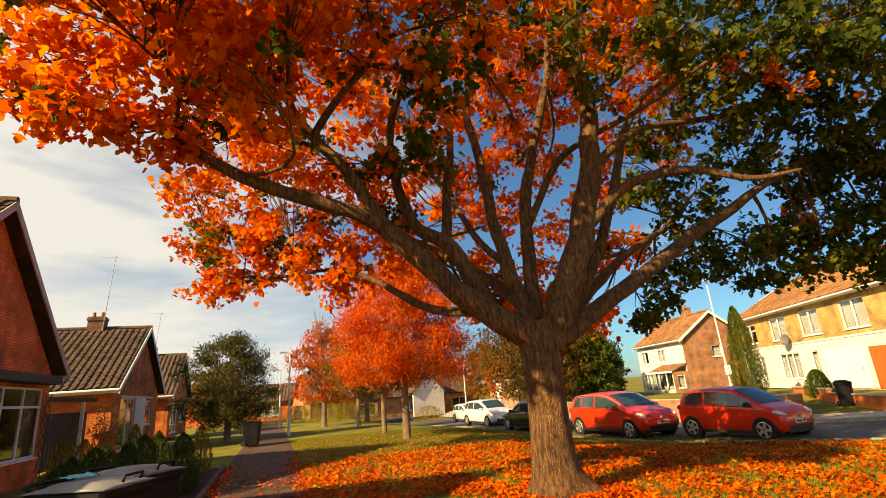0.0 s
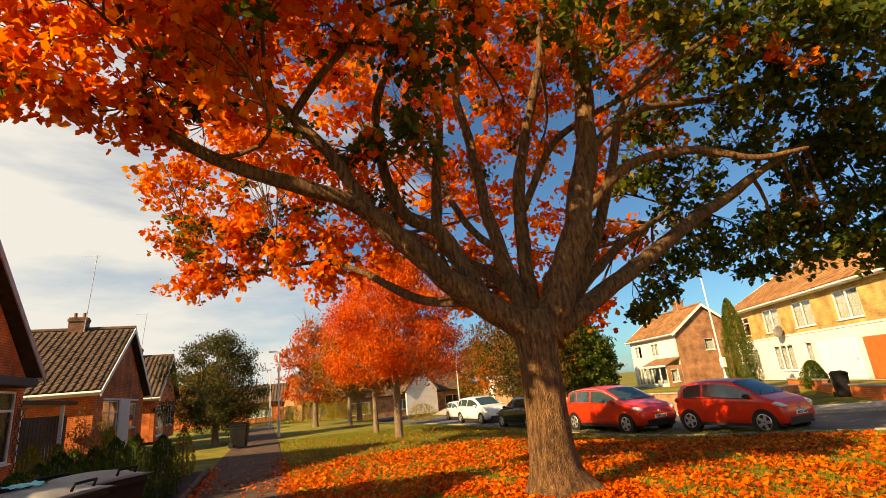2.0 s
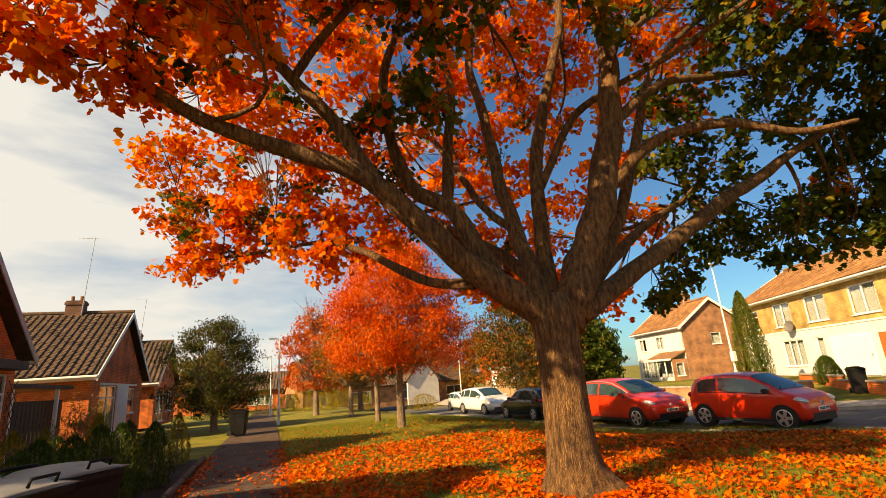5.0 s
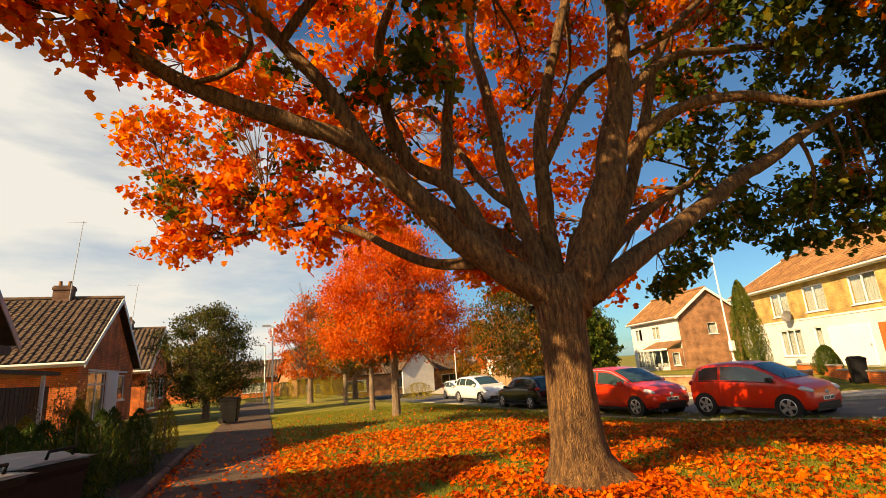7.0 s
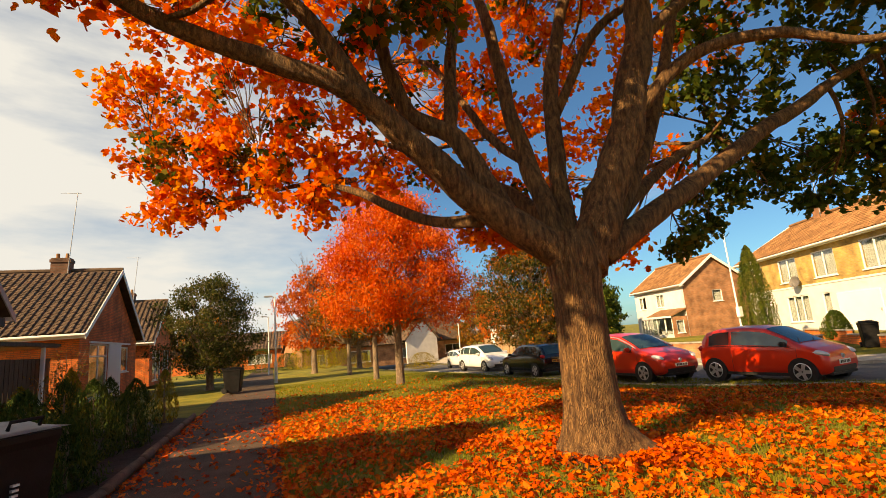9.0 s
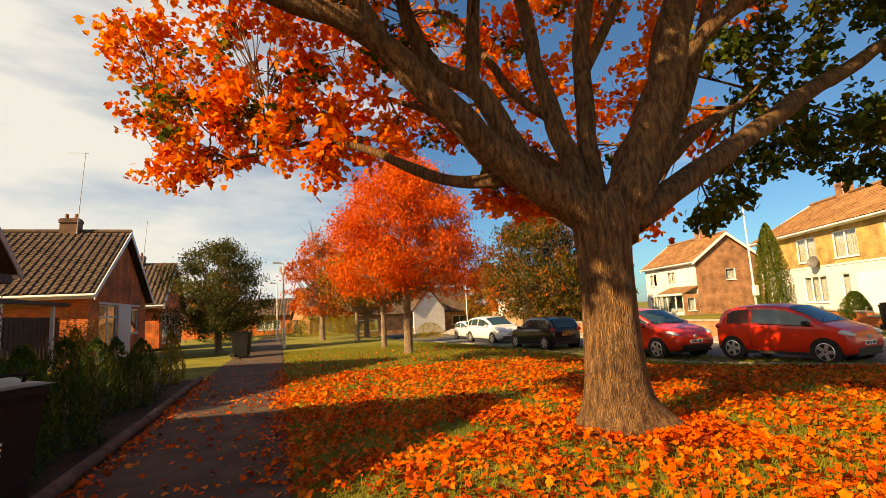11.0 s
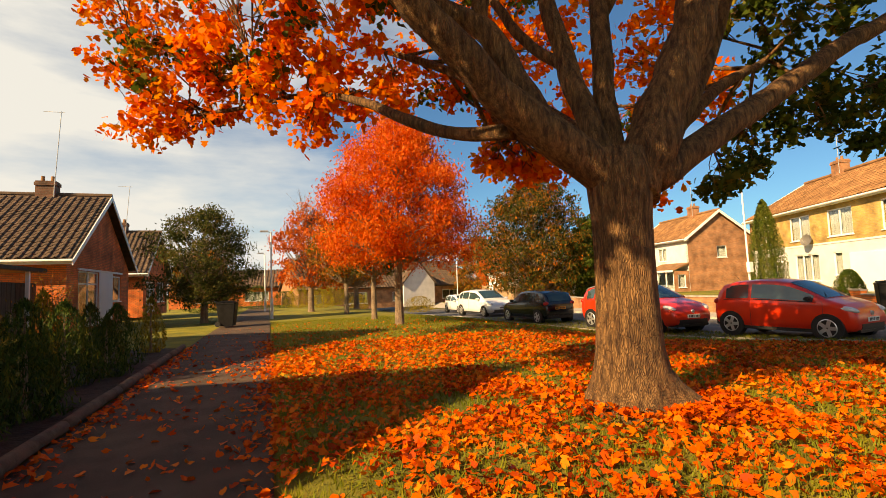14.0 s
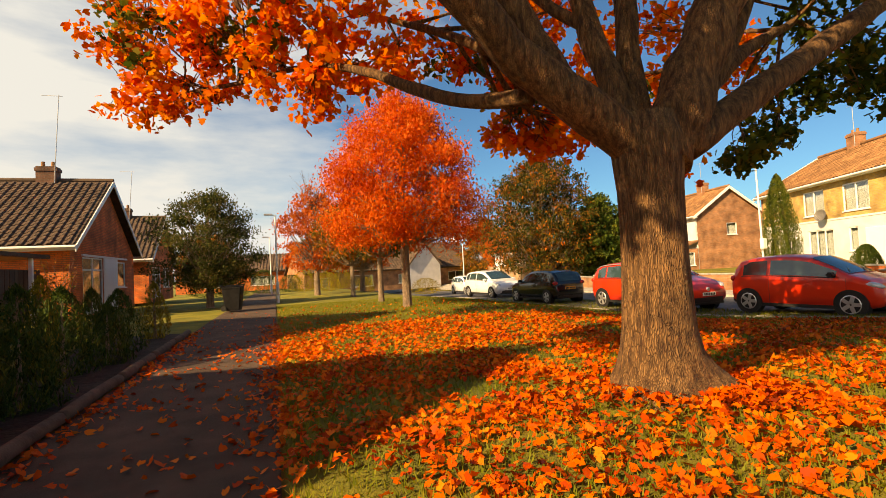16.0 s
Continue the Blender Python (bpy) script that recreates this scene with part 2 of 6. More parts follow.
M_TILE_O = mat("orange clay tile", (0.19, 0.092, 0.038), (0.28, 0.145, 0.064), 0.85, scale=2, bump=0.4, bscale=30, island=0.3, stain=0.25)
M_WHITE = mat("white paint", (0.78, 0.77, 0.74), (0.84, 0.83, 0.8), 0.5, scale=2, stain=0.05)
M_RENDER = mat("white render", (0.62, 0.62, 0.61), (0.72, 0.71, 0.70), 0.85, scale=1.5, bump=0.3, bscale=60, stain=0.08)
M_PANEL = mat("white cladding", (0.82, 0.83, 0.84), (0.87, 0.88, 0.89), 0.5, scale=1.0, stain=0.05)
M_FRAME = mat("window frame plastic", (0.8, 0.8, 0.79), (0.84, 0.84, 0.83), 0.35)
M_DARKWOOD = mat("dark stained wood", (0.035, 0.022, 0.015), (0.07, 0.045, 0.03), 0.6, scale=10, stretch=(1, 1, 0.1), bump=0.3)
M_BROWN_PNT = mat("faded pink barge board", (0.42, 0.33, 0.29), (0.52, 0.42, 0.37), 0.6, scale=5, stain=0.1)
M_CURTAIN = mat("net curtain", (0.62, 0.6, 0.56), (0.72, 0.7, 0.66), 0.9, scale=14, stretch=(6, 6, 0.3), bump=0.8, bscale=10)
M_CURT_R = mat("plain curtain", (0.35, 0.12, 0.08), (0.45, 0.18, 0.12), 0.9, scale=14, stretch=(6, 6, 0.3), bump=0.8, bscale=10)
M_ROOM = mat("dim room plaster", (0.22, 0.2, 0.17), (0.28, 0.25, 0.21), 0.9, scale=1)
M_GLASS = glass_mat("window glass")
M_STEEL = mat("galvanised steel", (0.42, 0.43, 0.43), (0.55, 0.56, 0.56), 0.5, metal=0.7, scale=8, stain=0.1)
M_POST = mat("grey painted post", (0.72, 0.73, 0.72), (0.8, 0.81, 0.79), 0.5, scale=5, stain=0.1)
M_BIN = mat("black bin plastic", (0.006, 0.006, 0.0065), (0.012, 0.012, 0.013), 0.55, spec=0.2, scale=6, bump=0.15, bscale=90, stain=0.2)
# base colour lightened to carry the sky's reflection on the lids; blotches are wear
M_LID = mat("weathered lid with sky sheen", (0.40, 0.41, 0.41), (0.55, 0.56, 0.55), 0.3, scale=4, bump=0.15, bscale=60, stain=0.3)
M_TYRE = mat("tyre rubber", (0.012, 0.012, 0.012), (0.025, 0.024, 0.023), 0.85, scale=20, bump=0.2)
M_RIM = mat("alloy rim", (0.55, 0.56, 0.57), (0.65, 0.66, 0.67), 0.35, metal=0.75, scale=6)
M_RED = mat("red car paint", (0.70, 0.03, 0.010), (0.74, 0.036, 0.012), 0.3, scale=2, coat=0.5)
M_RED2 = mat("deep red car paint", (0.60, 0.03, 0.012), (0.65, 0.036, 0.014), 0.3, scale=2, coat=0.5)
M_WCAR = mat("white car paint", (0.72, 0.73, 0.75), (0.76, 0.77, 0.79), 0.25, scale=2, coat=0.7)
M_BCAR = mat("black car paint", (0.008, 0.009, 0.011), (0.012, 0.013, 0.015), 0.2, scale=2, coat=0.8)
M_BLACK = mat("black trim", (0.012, 0.012, 0.013), (0.02, 0.02, 0.02), 0.5, scale=9)
M_CARGLASS = mat("tinted car glass", (0.02, 0.045, 0.05), (0.03, 0.06, 0.066), 0.04, scale=3, spec=1.0)
M_LAMP = mat("headlamp glass", (0.6, 0.62, 0.64), (0.75, 0.76, 0.78), 0.12, metal=0.3, scale=20)
M_TAIL = mat("tail lamp", (0.45, 0.015, 0.01), (0.55, 0.03, 0.02), 0.2, scale=20)
M_PLATE = mat("white plate", (0.75, 0.75, 0.7), (0.8, 0.8, 0.75), 0.4)
M_PLATE_Y = mat("amber plate", (0.75, 0.3, 0.04), (0.8, 0.36, 0.05), 0.4)
M_CYAN = mat("cyan packaging", (0.02, 0.55, 0.6), (0.05, 0.65, 0.7), 0.4, scale=10)
M_SIGN = mat("grey dish enamel", (0.10, 0.095, 0.09), (0.15, 0.14, 0.13), 0.6, scale=9)
M_OCHRE = mat("orange door", (0.45, 0.12, 0.03), (0.52, 0.15, 0.04), 0.5, scale=4)
M_FENCE = mat("weathered fence board", (0.3, 0.19, 0.1), (0.42, 0.28, 0.16), 0.8, scale=6, stretch=(1, 1, 0.2), bump=0.4, stain=0.2)


# ---- mesh helpers ----
def mesh_of(name, verts, faces, material, smooth=False):
    me = bpy.data.meshes.new(name)
    me.from_pydata([tuple(v) for v in verts], [], faces)
    me.materials.append(material)
    if smooth:
        me.polygons.foreach_set("use_smooth", [True] * len(me.polygons))
    me.update()
    return me


def part(name, bm, material, parent, label="", smooth=False):
    """Links a bmesh (or a mesh) as one object under a thing or a part."""
    if isinstance(bm, bpy.types.Mesh):
        me = bm
    else:
        bmesh.ops.recalc_face_normals(bm, faces=bm.faces)
        me = bpy.data.meshes.new(name)
        bm.to_mesh(me)
        bm.free()
        me.materials.append(material)
        if smooth:
            me.polygons.foreach_set("use_smooth", [True] * len(me.polygons))
    ob = new(name, me)
    if parent:
        ob.parent = parent
    if label:
        tagged(ob, label)
    return ob


def thing(name, m, label, category, group="", kind=""):
    e = new(name)
    e.matrix_world = m
    e.empty_display_size = 0.2
    return tagged(e, label, category, group, kind)


def box(bm, x0, x1, y0, y1, z0, z1, bevel=0.0):
    m = Matrix.LocRotScale(((x0 + x1) / 2, (y0 + y1) / 2, (z0 + z1) / 2), None, (x1 - x0, y1 - y0, z1 - z0))
    r = bmesh.ops.create_cube(bm, size=1, matrix=m)
    if bevel:
        es = list({e for v in r["verts"] for e in v.link_edges})
        bmesh.ops.bevel(bm, geom=es, offset=bevel, segments=2, affect="EDGES")
    return bm


def boxed(*a, bevel=0.0):
    return box(bmesh.new(), *a, bevel=bevel)


def tube(points, radii, sides=8, close=True):
    """Vertices and faces of a tapered tube along points."""
    vs, fs = [], []
    pts = [Vector(p) for p in points]
    side = None
    for i, p in enumerate(pts):
        d = (pts[min(i + 1, len(pts) - 1)] - pts[max(i - 1, 0)]).normalized()
        side = (Vector((1, 0.13, 0.21)) if side is None else side)
        side = (side - d * side.dot(d)).normalized()
        up = d.cross(side)
        for k in range(sides):
            a = 2 * math.pi * k / sides
            vs.append(p + (side * math.cos(a) + up * math.sin(a)) * radii[i])
    for i in range(len(pts) - 1):
        for k in range(sides):
            a, b = i * sides + k, i * sides + (k + 1) % sides
            fs.append((a, b, b + sides, a + sides))
    if close:
        fs.append(tuple(range(sides))[::-1])
        fs.append(tuple(range((len(pts) - 1) * sides, len(pts) * sides)))
    return vs, fs


def smooth_line(pts, n=6):
    """Catmull-Rom through (x, y, z, r) rows."""
    p = [np.array(q, float) for q in pts]
    p = [2 * p[0] - p[1]] + p + [2 * p[-1] - p[-2]]
    out = []
    for i in range(1, len(p) - 2):
        for k in range(n):
            t = k / n
            out.append(0.5 * (2 * p[i] + (p[i + 1] - p[i - 1]) * t + (2 * p[i - 1] - 5 * p[i] + 4 * p[i + 1] - p[i + 2]) * t * t
                              + (3 * p[i] - p[i - 1] - 3 * p[i + 1] + p[i + 2]) * t ** 3))
    out.append(p[-2])
    return out


def tube_mesh(name, rows, material, sides=8, n=6):
    ln = smooth_line(rows, n)
    v, f = tube([q[:3] for q in ln], [max(q[3], 0.003) for q in ln], sides)
    return mesh_of(name, v, f, material, True)


def ss(a):
    a = min(1.0, max(0.0, a))
    return a * a * (3 - 2 * a)


def ground_z(x, y):
    dip = max(0.42 * ss((y + 2) / 13), 0.028 * max(0.0, min(y, 60) - 9))
    side = dip * ss((x - 6) / 5) * (1 - ss((x - 18) / 8))
    return 0.2 * ss((x - 18) / 8) - 0.010 * max(0.0, min(y, 90) - 14) - side


# ---- ground, path, road ----
def strip(name, line, half, z_up, material, label, category, step=None):
    """A ribbon along a centre line, draped on the ground."""
    vs, fs = [], []
    for i, (x, y) in enumerate(line):
        a, b = Vector(line[max(i - 1, 0)]), Vector(line[min(i + 1, len(line) - 1)])
        d = (b - a).normalized()
        nrm = Vector((-d.y, d.x))
        for s in (-1, -0.33, 0.33, 1):
            p = Vector((x, y)) + nrm * half * s
            vs.append((p.x, p.y, ground_z(p.x, p.y) + z_up))
    for i in range(len(line) - 1):
        for k in range(3):
            fs.append((4 * i + k, 4 * i + k + 1, 4 * i + 5 + k, 4 * i + 4 + k))
    ob = new(name, mesh_of(name, vs, fs, material))
    return tagged(ob, label, category, kind="structure")


def curve2(pts, n=8):
    return [(q[0], q[1]) for q in smooth_line([(x, y, 0, 0) for x, y in pts], n)]


def build_ground():
    xs = [-400, -150, -60, -30] + [x * 1.0 for x in range(-20, 46)] + [60, 100, 200, 400]
    ys = [-300, -100, -40, -20] + [y * 1.0 for y in range(-12, 80)] + [100, 150, 300, 600]
    vs = [(x, y, ground_z(x, y) + 0.03 * noise.noise((x * 0.3, y * 0.3, 0)) * (1 if 0.4 < x < 8 else 0) - (0.015 if -2.4 < x < 0.3 else 0)) for y in ys for x in xs]
    n = len(xs)
    fs = [(j * n + i, j * n + i + 1, (j + 1) * n + i + 1, (j + 1) * n + i) for j in range(len(ys) - 1) for i in range(n - 1)]
    tagged(new("ground", mesh_of("ground", vs, fs, M_GRASS, True)), "green lawn and verge grass over level ground", "ground", kind="structure")


build_ground()
strip("path", [(-1.0, y) for y in np.arange(-14, 76, 1.0)], 1.0, 0.012, M_PATH, "worn dark asphalt footpath with scattered fallen leaves", "path")
ROAD = curve2([(17.9, 75), (14.6, 36), (13.3, 22), (13.5, 16), (14.0, 11.5), (15.0, 6.8), (17.2, 2.2), (21, -2.2), (28, -6.8), (47, -15)])
strip("road", ROAD, 3.0, 0.02, M_ROAD, "grey asphalt residential road curving past the green", "road")


def ribbon_off(line, off):
    out = []
    for i, (x, y) in enumerate(line):
        a, b = Vector(line[max(i - 1, 0)]), Vector(line[min(i + 1, len(line) - 1)])
        d = (b - a).normalized()
        out.append((x - d.y * off, y + d.x * off))
    return out


strip("pavement", ribbon_off(ROAD, 4.2), 1.0, 0.10, M_KERB, "pale concrete pavement along the far side of the road", "pavement")


def kerb(name, line, parent, zt):
    """Kerb stones: bevelled blocks laid end to end."""
    me = None
    for i in range(len(line) - 1):
        a, b = Vector(line[i]), Vector(line[i + 1])
        n = max(1, int((b - a).length / 0.92))
        for k in range(n):
            c = a.lerp(b, (k + 0.5) / n)
            d = (b - a)
            if c.y > 40 or c.x > 24:
                continue
            if me is None:
                me = bpy.data.meshes.new("kerb_stone")
                bm = boxed(-0.45, 0.45, -0.065, 0.065, -0.1, 0.1, bevel=0.015)
                bm.to_mesh(me)
                bm.free()
                me.materials.append(M_KERB)
            ob = new("kerb_stone", me)
            ob.parent = parent
            ob.matrix_world = Matrix.Translation((c.x, c.y, ground_z(c.x, c.y) + zt - 0.1)) @ Matrix.Rotation(math.atan2(d.y, d.x), 4, "Z")


kerb_near = thing("kerb_near", pose(0, 0, 0), "pale concrete kerb stones edging the green", "kerb", kind="structure")
kerb("kerb_stone", ribbon_off(ROAD, -3.07), kerb_near, 0.035)
kerb_far = thing("kerb_far", pose(0, 0, 0), "pale concrete kerb stones edging the pavement", "kerb", kind="structure")
kerb("kerb_stone", ribbon_off(ROAD, 3.12), kerb_far, 0.12)

bed = []
for y in np.arange(-6, 11.6, 0.5):
    bed.append(y)
vs, fs = [], []
for i, y in enumerate(bed):
    for k, x in enumerate((-3.9, -3.3, -2.7, -2.12)):
        vs.append((x, y, 0.05 + 0.05 * noise.noise((x * 3, y * 2, 4)) + (0.03 if 0 < k < 3 else 0)))
for i in range(len(bed) - 1):
    for k in range(3):
        fs.append((4 * i + k, 4 * i + k + 1, 4 * i + 5 + k, 4 * i + 4 + k))
tagged(new("flower_bed", mesh_of("flower_bed", vs, fs, M_SOIL)), "dark bare soil bed along the path", "flower bed", kind="structure")

edging = thing("path_edging", pose(-2.06, 0, 0), "low weathered round timber edging along the path", "edging", kind="structure")
for i in range(5):
    y0 = 1.85 + i * 1.95
    me = tube_mesh("edging_log", [(0.02 * math.sin(i), y0, 0.07, 0.07), (0.015, y0 + 0.6, 0.075, 0.075), (0, y0 + 1.3, 0.07, 0.07), (0.02 * math.sin(i + 1), y0 + 1.93, 0.07, 0.068)], M_EDGE, 8, 3)
    part("edging_log", me, M_EDGE, edging)


# ---- houses ----
def wall_panel(w, h, holes, t=0.24, top=None):
    """A wall in local x (0..w), z (0..h), outer face at y=0, with openings; top: apex height of a gable."""
    bm = bmesh.new()
    xs = sorted({0, w, *[a for o in holes for a in (o[0], o[1])]})
    zs = sorted({0, h, *[a for o in holes for a in (o[2], o[3])]})
    for i in range(len(xs) - 1):
        for j in range(len(zs) - 1):
            cx, cz = (xs[i] + xs[i + 1]) / 2, (zs[j] + zs[j + 1]) / 2
            if any(o[0] < cx < o[1] and o[2] < cz < o[3] for o in holes):
                continue
            box(bm, xs[i], xs[i + 1], 0, t, zs[j], zs[j + 1])
    bmesh.ops.remove_doubles(bm, verts=bm.verts, dist=1e-4)
    if top:
        v = [bm.verts.new(p) for p in ((0, 0, h), (w, 0, h), (w / 2, 0, top), (0, t, h), (w, t, h), (w / 2, t, top))]
        for f in ((0, 1, 2), (5, 4, 3), (0, 2, 5, 3), (2, 1, 4, 5), (1, 0, 3, 4)):
            bm.faces.new([v[k] for k in f])
    return bm


def window(parent, m, w, h, cols=2, transom=0.0, curtain=True, frame_mat=None, curt=None, sill=True):
    """A framed window in local x, z with its outer face at y=0: frame, glazing bars, panes, sill, curtains."""
    fm = frame_mat or M_FRAME
    bm = bmesh.new()
    f = 0.06
    ring = [[bm.verts.new(p) for p in ((a, y, a), (w - a, y, a), (w - a, y, h - a), (a, y, h - a))] for a, y in ((0, 0.03), (f, 0.03), (f, 0.1), (0, 0.1))]
    for q in range(4):
        for k in range(4):
            bm.faces.new((ring[q][k], ring[q][(k + 1) % 4], ring[(q + 1) % 4][(k + 1) % 4], ring[(q + 1) % 4][k]))
    win = part("window", bm, fm, parent)
    win.matrix_local = m
    for c in range(1, cols):
        x = w * c / cols
        part("mullion", boxed(x - 0.035, x + 0.035, 0.032, 0.098, f + 0.001, h - f - 0.001), fm, win)
    if transom:
        part("transom", boxed(f + 0.001, w - f - 0.001, 0.028, 0.101, transom - 0.035, transom + 0.035), fm, win)
    for c in range(cols):
        part("pane", boxed(w * c / cols + 0.04, w * (c + 1) / cols - 0.04, 0.06, 0.066, f, h - f), M_GLASS, win).visible_shadow = False
    if sill:
        part("sill", boxed(-0.06, w + 0.06, -0.06, 0.12, -0.06, -0.003, bevel=0.01), fm, win)
    if curtain:
        bm = bmesh.new()
        n = 40
        row = [bm.verts.new((w * i / n, 0.2 + 0.025 * math.sin(i * 1.7), z)) for z in (0.0, h) for i in range(n + 1)]
        for i in range(n):
            if curtain == "sides" and 0.27 < (i + 0.5) / n < 0.73:
                continue
            bm.faces.new((row[i], row[i + 1], row[n + 2 + i], row[n + 1 + i]))
        part("curtain", bm, curt or M_CURTAIN, win)
    else:
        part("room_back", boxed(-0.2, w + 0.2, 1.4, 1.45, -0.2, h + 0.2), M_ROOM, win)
    return win


def roof_slope(parent, name, origin, u, v, lu, lv, material, pieces=0, omat=None, tw=0.30, gauge=0.32):
    """Rows of overlapping tiles from the eave (origin, along u) up the slope v; the first pieces are single objects."""
    u, v = Vector(u).normalized(), Vector(v).normalized()
    nrm = u.cross(v)
    if nrm.z < 0:
        nrm = -nrm
    o = Vector(origin)
    slab = bmesh.new()
    a = [o, o + u * lu, o + u * lu + v * lv, o + v * lv]
    top = [slab.verts.new(p) for p in a]
    bot = [slab.verts.new(p - nrm * 0.12) for p in a]
    slab.faces.new(top)
    slab.faces.new(bot[::-1])
    for k in range(4):
        slab.faces.new((top[k], bot[k], bot[(k + 1) % 4], top[(k + 1) % 4]))
    roof = part(name, slab, material, parent)
    prof = [(0, 0.015), (0.3, 0.02), (0.48, 0.075), (0.75, 0.085), (0.95, 0.03), (1.0, 0.015)]
    tile = [(tw * px * 1.0, 0.0, pz + 0.03) for px, pz in prof] + [(tw * px, gauge * 1.1, pz) for px, pz in prof] + [(tw * px, 0.0, pz + 0.005) for px, pz in prof]
    tf = [(i, i + 1, i + 7, i + 6) for i in range(5)] + [(i + 12, i + 13, i + 1, i) for i in range(5)]
    rows, cols = int(lv / gauge), int(lu / tw)
    base = Matrix((u, v, nrm)).transposed().to_4x4()
    tm = mesh_of("tile", tile, tf, omat or material)
    vs, fs, made = [], [], 0
    rnd = random.Random(5)
    for r in range(rows):
        for c in range(cols):
            p = o + u * (c * tw + (lu - cols * tw) / 2) + v * (r * gauge) + nrm * rnd.uniform(-0.004, 0.004)
            if made < pieces and r < 12:
                made += 1
                ob = new("tile", tm)
                ob.parent = roof
                ob.matrix_local = Matrix.Translation(p) @ base
            else:
                k = len(vs)
                m = Matrix.Translation(p) @ base
                vs += [m @ Vector(q) for q in tile]
                fs += [tuple(k + i for i in f) for f in tf]
    if fs:
        tagged(part("tiles", mesh_of("tiles", vs, fs, material), material, roof), kind="stuff")
    return roof


def chimney(parent, m, w, d, h, brick, pots=2, aerial=0.0, lean=0.0):
    bm = boxed(-w / 2, w / 2, -d / 2, d / 2, 0, h)
    box(bm, -w / 2 - 0.04, w / 2 + 0.04, -d / 2 - 0.04, d / 2 + 0.04, h - 0.22, h - 0.07)
    ch = part("chimney", bm, brick, parent)
    ch.matrix_local = m
    for i in range(pots):
        x = (i - (pots - 1) / 2) * w * 0.5
        v, f = tube([(x, 0, h), (x, 0, h + 0.26)], [0.09, 0.075], 10)
        part("chimney_pot", mesh_of("chimney_pot", v, f, M_TILE_O, False), M_TILE_O, ch)
    if aerial:
        v, f = tube([(w * 0.42, -d * 0.5 - 0.03, h * 0.3), (w * 0.42 + lean, -d * 0.5 - 0.03, h + aerial)], [0.022, 0.018], 6)
        a = part("aerial", mesh_of("aerial", v, f, M_STEEL), M_STEEL, ch)
        top = (w * 0.42 + lean, -d * 0.5 - 0.03, h + aerial)
        v, f = tube([(top[0] + 0.15, top[1], top[2] - 0.05), (top[0] - 0.75, top[1] + 0.1, top[2] - 0.02)], [0.014, 0.012], 5)
        part("aerial_boom", mesh_of("aerial_boom", v, f, M_STEEL), M_STEEL, a)


